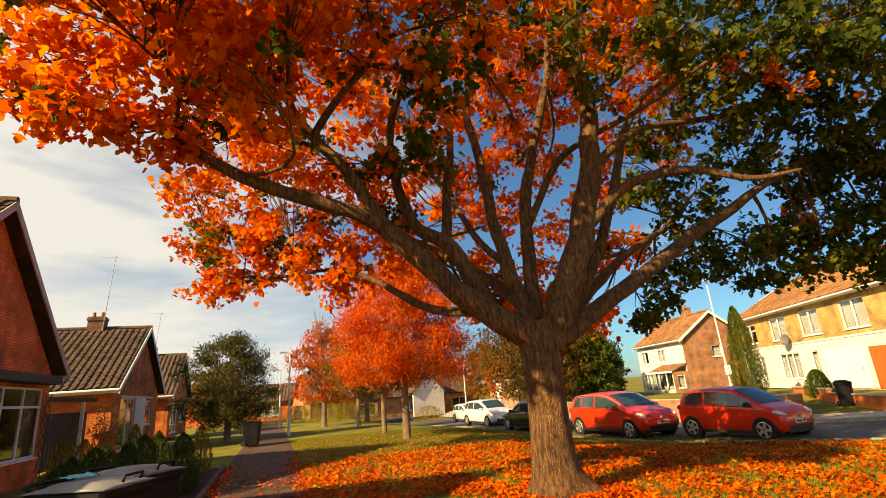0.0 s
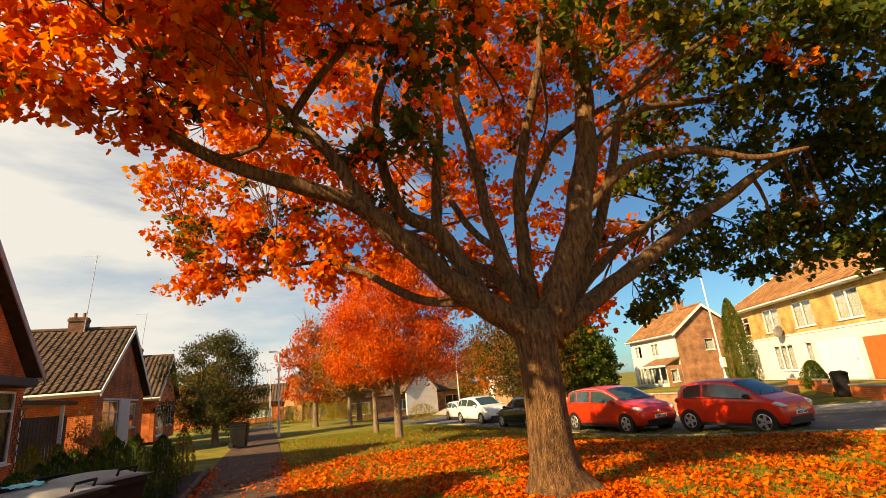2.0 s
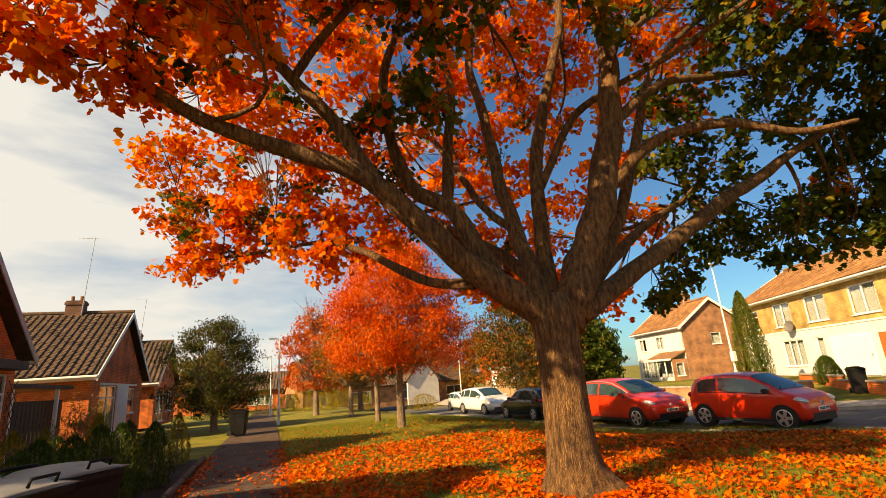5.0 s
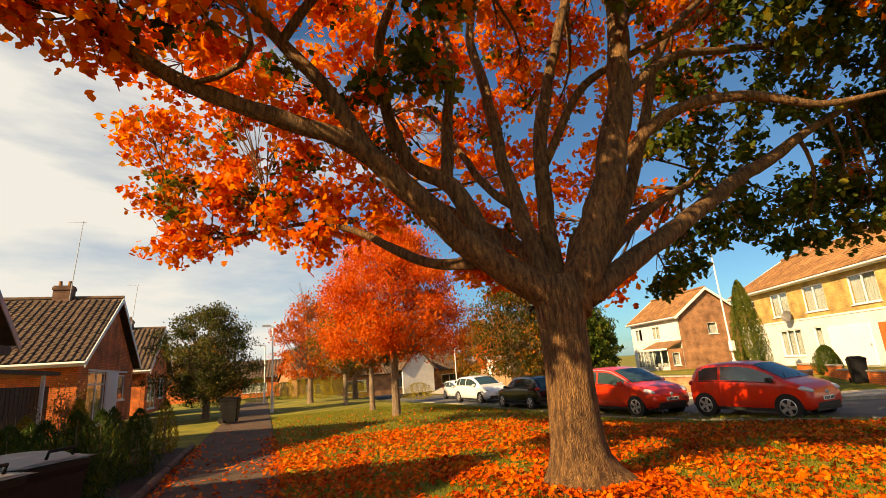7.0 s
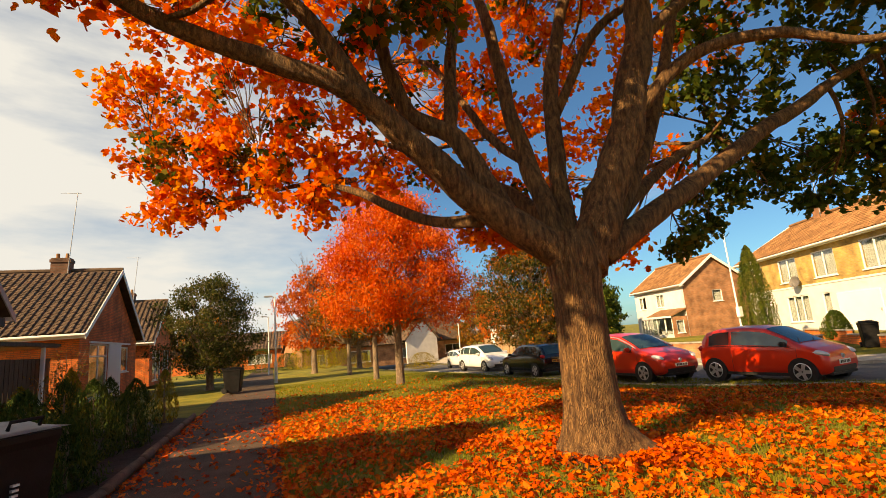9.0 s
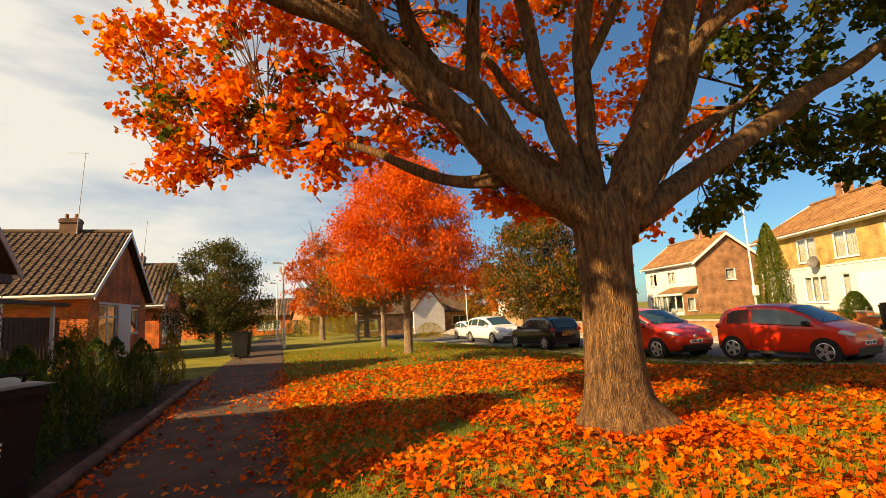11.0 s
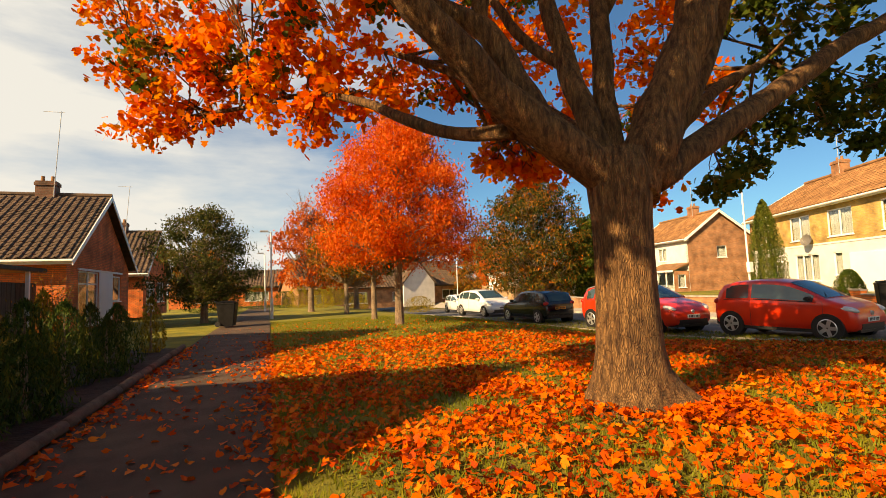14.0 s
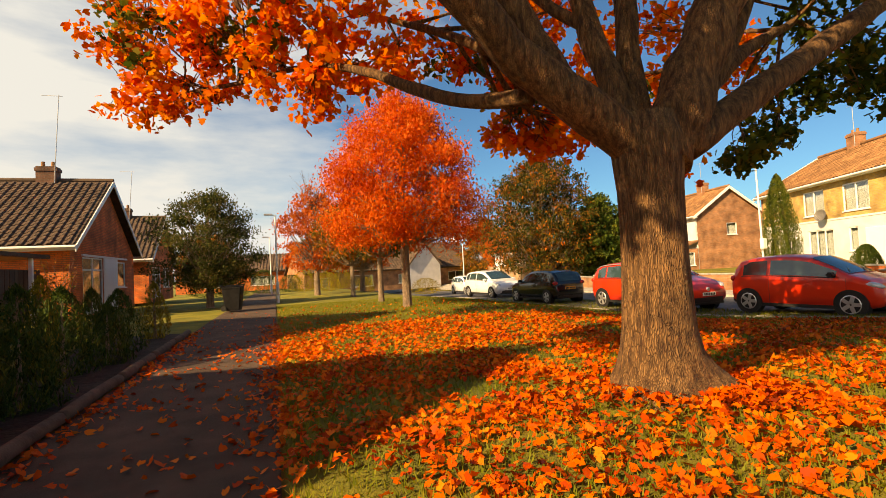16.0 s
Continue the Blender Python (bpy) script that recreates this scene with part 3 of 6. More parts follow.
def bungalow(name, yc, half, wall_x, ridge_z, eave_z, depth, label, near=False, holes=(), pieces=0, chim=None, aerial=2.5, barge=None, link=None, brick=None):
    """A brick bungalow with its gable to the path: gable wall in the plane x = wall_x, ridge along -x."""
    t = thing(name, pose(wall_x, yc, 0), label, "bungalow", group="bungalows along the path")
    wz = eave_z - 0.12
    slope = (ridge_z - eave_z) / half
    bk = brick or M_RED_BRICK
    wh = half - 0.35
    apex = ridge_z - 0.1 - 0.0
    g = part("gable_wall", wall_panel(2 * wh, wz, holes, top=apex - slope * 0.0 - 0.12), bk, t)
    g.matrix_local = Matrix.Translation((0, -wh, -0.6 + 0.6)) @ Matrix.Rotation(radians(90), 4, "Z")
    s = part("side_wall", wall_panel(depth - 0.25, wz, ((depth - 4.2, depth - 3.2, 0.9, 1.9),)), bk, t)
    s.matrix_local = Matrix.Translation((-depth, -wh, 0))
    s2 = part("side_wall", wall_panel(depth - 0.25, wz, ()), bk, t)
    s2.matrix_local = Matrix.Translation((-0.25, wh, 0)) @ Matrix.Rotation(radians(180), 4, "Z")
    b = part("back_wall", wall_panel(2 * wh, wz, (), top=apex - 0.12), bk, t)
    b.matrix_local = Matrix.Translation((-depth, wh, 0)) @ Matrix.Rotation(radians(-90), 4, "Z")
    window(t, Matrix.Translation((-4.2, -wh, 0.9)), 1.0, 1.0, 1, curtain=True)
    over = 0.35
    lv = math.hypot(half + 0.05, (half + 0.05) * slope)
    for sgn in (-1, 1):
        roof_slope(t, "roof_slope", (over, sgn * (half + 0.05), eave_z - 0.05 * slope), (-1, 0, 0), (0, -sgn, slope), depth + 2 * over, lv, M_TILE_D,
                   pieces if sgn < 0 else 0, M_TILE_DO)
        # gutter and barge boards
        v, f = tube([(over, sgn * (half + 0.1), eave_z - 0.1), (-depth - over, sgn * (half + 0.1), eave_z - 0.1)], [0.065, 0.065], 8)
        part("gutter", mesh_of("gutter", v, f, M_WHITE), M_WHITE, t, "white plastic gutter")
        part("fascia", boxed(-depth - over, over, *sorted((sgn * half - 0.012, sgn * half + 0.012)), eave_z - 0.24, eave_z - 0.04), M_WHITE, t)
        bm = bmesh.new()
        ys, zs = sgn * (half + 0.12), eave_z - 0.12 * slope - 0.02
        pr = [(0.33, ys, zs - 0.2), (0.33, ys, zs + 0.02), (0.33, 0, ridge_z + 0.02), (0.33, 0, ridge_z - 0.24)]
        fr = [bm.verts.new(p) for p in pr]
        bk2 = [bm.verts.new((p[0] + 0.035, p[1], p[2])) for p in pr]
        bm.faces.new(fr)
        bm.faces.new(bk2[::-1])
        for k in range(4):
            bm.faces.new((fr[k], fr[(k + 1) % 4], bk2[(k + 1) % 4], bk2[k]))
        part("barge_board", bm, barge or M_WHITE, t)
    v, f = tube([(over, 0, ridge_z + 0.02), (-depth - over, 0, ridge_z + 0.02)], [0.11, 0.11], 8)
    part("ridge_tiles", mesh_of("ridge_tiles", v, f, M_TILE_D), M_TILE_D, t)
    if chim:
        chimney(t, Matrix.Translation((chim[0], chim[1], ridge_z - 0.5)), 0.8, 0.55, 1.15, M_CHIM, 2, aerial, 0.25)
    part("floor_slab", boxed(-depth, -0.1, -wh + 0.1, wh - 0.1, 0.0, 0.12), M_KERB, t)
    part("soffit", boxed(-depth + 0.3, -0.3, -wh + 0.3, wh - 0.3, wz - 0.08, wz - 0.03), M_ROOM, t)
    return t, wh


# the bungalow beside the path at the start
h1 = ((5.3, 8.9, 0.75, 2.75),)
b1, wh = bungalow("bungalow", 9.25, 5.0, -7.55, 7.4, 3.3, 12, "red brick bungalow with faded barge boards and a wide window",
                  holes=h1, chim=None, barge=M_BROWN_PNT, pieces=0)
window(b1, Matrix.Translation((0.0, -wh + 5.3, 0.75)) @ Matrix.Rotation(radians(90), 4, "Z"), 3.6, 2.0, 3, 1.45, curtain="sides", curt=M_FENCE)
part("window_canopy", boxed(-0.05, 0.42, 0.3, 4.4, 2.85, 3.1, bevel=0.02), M_DARKWOOD, b1, "dark canopy board over the window")
tr = bmesh.new()
for i in range(7):
    for s in (-1, 1):
        m = Matrix.Translation((0.05 + 0.012 * (s > 0), 4.55 - 0.05, 0.3 + 0.33 * i)) @ Matrix.Rotation(radians(45 * s), 4, "X")
        bmesh.ops.create_cube(tr, size=1, matrix=m @ Matrix.Diagonal((0.012, 0.03, 0.85, 1)))
part("trellis", tr, M_DARKWOOD, b1, "dark diamond trellis on the wall")

# the middle bungalow
h2 = ((1.3, 3.95, 0.15, 2.55), (6.05, 7.6, 1.15, 2.45))
b2, wh = bungalow("bungalow", 25.7, 4.95, -7.65, 6.35, 2.98, 13, "red brick bungalow with dark tiled roof and white cladding panel",
                  holes=h2, pieces=300, chim=(-2.3, 0.0), aerial=3.4)
R90 = Matrix.Rotation(radians(90), 4, "Z")
window(b2, Matrix.Translation((0, -wh + 1.3, 0.15)) @ R90, 2.65, 2.4, 2, 1.85, curtain="sides")
part("cladding_panel", boxed(-0.02, 0.05, -wh + 3.97, -wh + 6.03, 0.0, 2.6, bevel=0.008), M_PANEL, b2, "smooth white cladding panel")
window(b2, Matrix.Translation((0, -wh + 6.05, 1.15)) @ R90, 1.55, 1.3, 1, curtain="sides")
part("window_head", boxed(0.0, 0.07, -wh + 1.2, -wh + 7.7, 2.57, 2.66), M_WHITE, b2)

# the far bungalow
h3 = ((0.8, 3.4, 0.3, 2.3), (4.2, 6.4, 0.9, 2.3))
b3, wh = bungalow("bungalow", 37.5, 4.2, -7.6, 5.9, 2.85, 11, "red brick bungalow with dark tiled roof half hidden by a tree",
                  holes=h3, chim=(-2.2, 0.0), aerial=2.6)
window(b3, Matrix.Translation((0, -wh + 0.8, 0.3)) @ R90, 2.6, 2.0, 2, 1.5)
window(b3, Matrix.Translation((0, -wh + 4.2, 0.9)) @ R90, 2.2, 1.4, 2)
# the bungalow behind the start of the path, which shades it
b0, wh = bungalow("bungalow", 0.85, 3.3, -7.5, 7.5, 3.4, 11, "red brick bungalow with dark tiled roof beside the path", chim=None)


def porch_fence():
    t = thing("porch_screen", pose(-8.3, 14.4, 0), "dark timber porch screen with white posts between bungalows", "fence")
    for i in range(18):
        part("board", boxed(-0.02, 0.02, i * 0.32, i * 0.32 + 0.28, 0.05, 2.0), M_DARKWOOD, t)
    for y in (0.9, 4.6):
        part("post", boxed(0.1, 0.22, y, y + 0.12, 0, 2.4, bevel=0.01), M_WHITE, t)
    part("roof", boxed(-2.2, 0.3, -0.3, 5.9, 2.4, 2.55, bevel=0.02), M_DARKWOOD, t)


porch_fence()


# ---- right side houses ----
def two_storey(name, corner, ang, front_len, depth, eave, ridge, z0, front_mat_low, front_mat_up, gable_mat, label, holes, doors, split=2.6, chim=None):
    """A two-storey house: front wall along local +x from the corner, gables at both ends, ridge along x."""
    t = thing(name, Matrix.Translation((corner[0], corner[1], z0)) @ Matrix.Rotation(ang, 4, "Z"), label, "house", group="houses across the road")
    low = [h for h in holes if h[3] <= split]
    up = [(h[0], h[1], h[2] - split, h[3] - split) for h in holes if h[2] >= split]
    part("front_wall", wall_panel(front_len, split, low), front_mat_low, t)
    w = part("front_wall", wall_panel(front_len, eave - split, up), front_mat_up, t)
    w.matrix_local = Matrix.Translation((0, 0.0, split))
    for h in holes:
        window(t, Matrix.Translation((h[0], 0, h[2])), h[1] - h[0], h[3] - h[2], h[4], h[5], curtain=h[6], curt=h[7] if len(h) > 7 else None)
    hg = depth / 2
    slope = (ridge - eave) / (hg + 0.3)
    gh = ((2.6, 3.5, 3.3, 4.3),)
    g = part("gable_wall", wall_panel(depth, eave, (), top=eave + hg * slope), gable_mat, t)
    g.matrix_local = Matrix.Translation((0.0, depth, 0)) @ Matrix.Rotation(radians(-90), 4, "Z") @ Matrix.Translation((0, -0.003, 0))
    window(t, Matrix.Translation((front_len + 0.003, 2.6, 3.3)) @ Matrix.Rotation(radians(90), 4, "Z"), 0.9, 1.0, 1)
    g = part("gable_wall", wall_panel(depth, eave, gh, top=eave + hg * slope), gable_mat, t)
    g.matrix_local = Matrix.Translation((front_len, 0, 0)) @ Matrix.Rotation(radians(90), 4, "Z") @ Matrix.Translation((0, -0.003, 0))
    b = part("back_wall", wall_panel(front_len, eave, ()), gable_mat, t)
    b.matrix_local = Matrix.Translation((front_len, depth, 0)) @ Matrix.Rotation(radians(180), 4, "Z")
    lv = math.hypot(hg + 0.35, (hg + 0.35) * slope)
    for y0, sg in ((-0.35, 1), (depth + 0.35, -1)):
        roof_slope(t, "roof_slope", (-0.25, y0, eave - 0.05), (1, 0, 0), (0, sg, slope), front_len + 0.5, lv, M_TILE_O, 0, None, 0.26, 0.30)
        v, f = tube([(-0.25, y0 - 0.05 * sg, eave - 0.1), (front_len + 0.25, y0 - 0.05 * sg, eave - 0.1)], [0.06, 0.06], 8)
        part("gutter", mesh_of("gutter", v, f, M_WHITE), M_WHITE, t)
        part("soffit", boxed(-0.2, front_len + 0.2, *sorted((y0, y0 + 0.35 * sg)), eave - 0.2, eave - 0.14), M_WHITE, t)
    for xe in (-0.27, front_len + 0.24):
        for sg, y0 in ((1, -0.4), (-1, depth + 0.4)):
            bm = bmesh.new()
            pr = [(y0, eave - 0.3), (y0, eave - 0.04), (hg, ridge + 0.12), (hg, ridge - 0.14)]
            a = [bm.verts.new((xe, *p)) for p in pr]
            c = [bm.verts.new((xe + 0.03, *p)) for p in pr]
            bm.faces.new(a)
            bm.faces.new(c[::-1])
            for k in range(4):
                bm.faces.new((a[k], a[(k + 1) % 4], c[(k + 1) % 4], c[k]))
            part("barge_board", bm, M_WHITE, t)
    v, f = tube([(-0.25, hg, ridge + 0.1), (front_len + 0.25, hg, ridge + 0.1)], [0.11, 0.11], 8)
    part("ridge_tiles", mesh_of("ridge_tiles", v, f, M_TILE_O), M_TILE_O, t)
    if chim:
        chimney(t, Matrix.Translation((chim, hg, ridge - 0.4)), 0.9, 0.6, 1.3, M_BRN_BRICK, 2, 1.8, 0.0)
    for d in doors:
        dr = part("door", boxed(d[0], d[1], -0.05, 0.0, 0.05, 2.1, bevel=0.01), d[2], t)
        part("door_handle", boxed(d[1] - 0.14, d[1] - 0.1, -0.1, -0.05, 1.0, 1.14), M_STEEL, dr)
    part("floor_slab", boxed(0.1, front_len - 0.1, 0.3, depth - 0.1, -0.8, 0.1), M_KERB, t)
    return t


HR = two_storey("house", (33.85, 24.1), math.atan2(-0.9, -0.44), 27, 8.5, 5.05, 7.6, 0.2, M_RENDER, M_YEL_BRICK, M_BRN_BRICK,
                "two-storey house, buff brick above white render, orange tiled roof",
                [(1.1, 2.9, 3.15, 4.5, 2, 0.9, "sides", M_CURT_R), (5.0, 7.0, 3.1, 4.6, 2, 0, True), (8.6, 10.6, 3.1, 4.6, 2, 0, True), (12.6, 14.6, 3.1, 4.6, 2, 0, True),
                 (1.2, 3.2, 0.7, 2.2, 3, 1.6, True), (5.3, 7.6, 0.6, 2.2, 3, 0, True), (8.9, 9.6, 0.9, 2.2, 1, 0, True)],
                [(14.0, 16.0, M_OCHRE), (10.2, 13.4, M_PANEL)], 2.75, 3.6)
part("render_band", boxed(0.0, 24, -0.03, -0.004, 2.70, 2.80), M_WHITE, HR)


def dish(parent, m):
    """A satellite dish on a wall bracket."""
    bm = bmesh.new()
    rings = []
    for j in range(5):
        r = 0.06 + 0.3 * j / 4
        rings.append([bm.verts.new((r * math.cos(a), -0.28 - 0.9 * r * r, r * math.sin(a))) for a in np.linspace(0, 2 * math.pi, 20, endpoint=False)])
    for j in range(4):
        for k in range(20):
            bm.faces.new((rings[j][k], rings[j][(k + 1) % 20], rings[j + 1][(k + 1) % 20], rings[j + 1][k]))
    bm.faces.new(rings[0])
    d = part("satellite_dish", bm, M_SIGN, parent, "grey mesh satellite dish", True)
    d.matrix_local = m
    v, f = tube([(0, 0, -0.05), (0, -0.27, 0)], [0.025, 0.025], 6)
    part("bracket", mesh_of("bracket", v, f, M_STEEL), M_STEEL, d)
    v, f = tube([(0, -0.3, -0.3), (0, -0.75, -0.05)], [0.012, 0.012], 6)
    part("feed_arm", mesh_of("feed_arm", v, f, M_STEEL), M_STEEL, d)


dish(HR, pose(7.0, 0, 2.95, -15, 0, 20))
H2 = two_storey("house", (35.8, 38.4), math.atan2(-0.97, -0.25), 9.0, 5.8, 5.0, 7.3, -0.45, M_RENDER, M_RENDER, M_BRN_BRICK,
                "two-storey house, white rendered front and brown brick gable, orange roof",
                [(0.8, 2.2, 3.2, 4.4, 2, 0, "sides"), (4.2, 5.6, 3.2, 4.4, 2, 0, True), (0.6, 2.4, 0.6, 2.2, 3, 0, True), (2.9, 4.4, 0.6, 2.2, 2, 0, True)],
                [(6.6, 7.5, M_WHITE)], 2.6, 5.6)
bm = bmesh.new()
pr = [(-1.5, 2.25), (-1.5, 2.36), (-0.004, 2.95), (-0.004, 2.84)]
e0, e1 = [bm.verts.new((4.7, *p)) for p in pr], [bm.verts.new((9.05, *p)) for p in pr]
bm.faces.new(e0)
bm.faces.new(e1[::-1])
for k in range(4):
    bm.faces.new((e0[k], e0[(k + 1) % 4], e1[(k + 1) % 4], e1[k]))
part("porch_roof", bm, M_TILE_O, H2)
part("porch_fascia", boxed(4.66, 9.09, -1.54, -1.503, 2.18, 2.34), M_WHITE, H2)
g = part("porch_wall", wall_panel(1.3, 2.25, ((0.3, 1.0, 0.85, 1.95),), 0.12), M_BRN_BRICK, H2, "brown brick side wall")
g.matrix_local = Matrix.Translation((9.0, -1.35, 0)) @ R90
window(H2, Matrix.Translation((9.0, -1.05, 0.85)) @ R90, 0.7, 1.1, 1)
part("porch_wall", boxed(4.8, 8.86, -1.35, -1.25, 0, 0.75), M_RENDER, H2)
for x in (4.8, 6.2, 7.6, 8.76):
    part("porch_post", boxed(x, x + 0.1, -1.352, -1.25, 0.752, 2.25, bevel=0.01), M_WHITE, H2)
for x in (4.9, 6.3, 7.7):
    part("porch_pane", boxed(x + 0.003, x + (1.053 if x == 7.7 else 1.297), -1.31, -1.30, 0.755, 2.22), M_GLASS, H2).visible_shadow = False


def far_house():
    """The low white and brown house beyond the trees."""
    t = thing("house", pose(17.0, 60, -1.3, 0, 0, 12), "low brown and cream house with steep dark tiled roofs beyond trees", "house", group="houses beyond the green")
    hol = [(1, 3, 0.8, 2.0), (5.5, 8.5, 0.7, 2.1), (12, 14, 0.8, 2.0), (19.5, 22, 0.8, 2.0)]
    w = part("front_wall", wall_panel(24, 2.6, hol), M_BRN_BRICK, t)
    w.matrix_local = Matrix.Translation((-14, 0, 0))
    for i, h in enumerate(hol):
        window(t, Matrix.Translation((-14 + h[0], 0, h[2])), h[1] - h[0], h[3] - h[2], 2, 0, curtain=i % 2 == 0)
    for s, x in ((1, -14),):
        roof_slope(t, "roof_slope", (x - 0.3, -0.4, 2.6), (1, 0, 0), (0, 1, 0.75), 24.6, 6.0, M_TILE_D, 0, None, 0.4, 0.45)
        roof_slope(t, "roof_slope", (x - 0.3, 9.2, 2.6), (1, 0, 0), (0, -1, 0.75), 24.6, 6.0, M_TILE_D, 0, None, 0.4, 0.45)
    for x in (-14, 9.76):
        g = part("gable_wall", wall_panel(8.8, 2.6, (), top=5.9), M_BRN_BRICK, t)
        g.matrix_local = Matrix.Translation((x + (0.24 if x > 0 else 0) , 0 if x > 0 else 8.8, 0)) @ Matrix.Rotation(radians(90 if x > 0 else -90), 4, "Z")
    gb = part("front_gable", wall_panel(4.6, 3.0, (), top=5.7), M_RENDER, t, "cream rendered front gable")
    gb.matrix_local = Matrix.Translation((-1.0, -1.2, 0))
    for sg in (-1, 1):
        roof_slope(t, "gable_roof", (1.3 + sg * 2.6, -1.45, 2.95), (0, 1, 0), (-sg, 0, 1.15), 5, 3.95, M_TILE_D, 0, None, 0.4, 0.45)
    chimney(t, Matrix.Translation((-1.6, 3.6, 5.0)), 0.9, 0.7, 1.9, M_RED_BRICK, 1, 0)
    t2 = thing("house", pose(-12, 68, -0.7, 0, 0, -4), "low brown brick house at the end of the path", "house", group="houses beyond the green")
    hol = [(3, 5.2, 0.8, 2.0), (9, 12, 0.8, 2.0), (16, 18, 0.8, 2.0)]
    part("front_wall", wall_panel(22, 2.6, hol), M_RED_BRICK, t2)
    for h in hol:
        window(t2, Matrix.Translation((h[0], 0, h[2])), h[1] - h[0], h[3] - h[2], 3, 0)
    roof_slope(t2, "roof_slope", (-0.3, -0.4, 2.6), (1, 0, 0), (0, 1, 0.5), 22.6, 5.4, M_TILE_D, 0, None, 0.4, 0.45)
    roof_slope(t2, "roof_slope", (-0.3, 9.2, 2.6), (1, 0, 0), (0, -1, 0.5), 22.6, 5.4, M_TILE_D, 0, None, 0.4, 0.45)


far_house()


def garden_wall(pts, h, brick, label):
    t = thing("garden_wall", pose(pts[0][0], pts[0][1], 0), label, "wall", kind="structure")
    for a, b in zip(pts, pts[1:]):
        a, b = Vector(a), Vector(b)
        L = (b - a).length
        zz = min(ground_z(*a), ground_z(*b))
        bm = boxed(0, L, -0.11, 0.11, -0.3, h)
        w = part("wall_run", bm, brick, t)
        w.matrix_world = Matrix.Translation((a.x, a.y, zz)) @ Matrix.Rotation(math.atan2(b.y - a.y, b.x - a.x), 4, "Z")
        bm = boxed(-0.02, L + 0.02, -0.15, 0.15, h + 0.002, h + 0.07, bevel=0.012)
        c = part("coping", bm, M_KERB, t)
        c.matrix_world = w.matrix_world.copy()


garden_wall([(20.6, 32), (19.0, 24), (18.9, 18), (19.4, 13.2), (21.0, 10.6)], 0.8, M_BRN_BRICK, "low brown brick garden wall with pale coping")
garden_wall([(25.8, 14.5), (23.0, 10.8), (21.0, 7.4), (19.6, 4.2)], 0.5, M_RED_BRICK, "low red brick garden wall with pale coping")


def fence_run(x0, y0, x1, y1, h, label):
    t = thing("fence", pose(x0, y0, ground_z(x0, y0)), label, "fence")
    L = math.hypot(x1 - x0, y1 - y0)
    a = math.atan2(y1 - y0, x1 - x0)
    n = int(L / 0.16)
    me = bpy.data.meshes.new("slat")
    bm = boxed(0, 0.14, -0.012, 0.012, 0.05, h)
    bm.to_mesh(me)
    bm.free()
    me.materials.append(M_FENCE)
    for i in range(n):
        ob = part("slat", me, M_FENCE, t)
        ob.matrix_local = Matrix.Rotation(a, 4, "Z") @ Matrix.Translation((i * 0.16, 0.01 * (i % 2), -0.03 * i / n))
    for i in range(int(L / 2) + 1):
        ob = part("post", boxed(i * 2 - 0.05, i * 2 + 0.05, 0.03, 0.13, 0, h + 0.08), M_FENCE, t)
        ob.matrix_local = Matrix.Rotation(a, 4, "Z")


fence_run(20.2, 33, 22.2, 47, 1.8, "tall pale timber garden fence behind parked cars")


def garage(x, y, rz):
    t = thing("garage", pose(x, y, ground_z(x, y), 0, 0, rz), "low cream garage with a flat roof behind the fence", "garage")
    part("wall", boxed(0, 9, 0, 6, 0, 2.5), M_RENDER, t)
    part("roof", boxed(-0.3, 9.3, -0.3, 6.3, 2.5, 2.75, bevel=0.02), M_KERB, t)
    for i in range(3):
        part("door", boxed(0.4 + i * 2.9, 2.8 + i * 2.9, -0.06, -0.003, 0.05, 2.1), M_FENCE, t)


garage(23, 38, 15)


# ---- cars ----
CAR_ROWS = [(0.0, 0.40, 0.25, 0.47, 0.52, 0.36), (0.012, 0.44, 0.19, 0.55, 0.64, 0.385), (0.04, 0.47, 0.15, 0.60, 0.80, 0.40), (0.085, 0.485, 0.14, 0.62, 0.925, 0.405),
            (0.17, 0.495, 0.13, 0.63, 0.975, 0.405), (0.34, 0.5, 0.13, 0.63, 1.0, 0.41), (0.48, 0.5, 0.13, 0.62, 0.99, 0.41), (0.58, 0.5, 0.13, 0.61, 0.95, 0.405),
            (0.69, 0.5, 0.13, 0.605, 0.82, 0.41), (0.80, 0.5, 0.13, 0.60, 0.665, 0.425), (0.85, 0.495, 0.13, 0.585, 0.632, 0.43), (0.92, 0.48, 0.14, 0.54, 0.585, 0.425),
            (0.97, 0.455, 0.16, 0.46, 0.515, 0.40), (0.992, 0.42, 0.19, 0.40, 0.45, 0.37), (1.0, 0.385, 0.22, 0.36, 0.40, 0.33)]


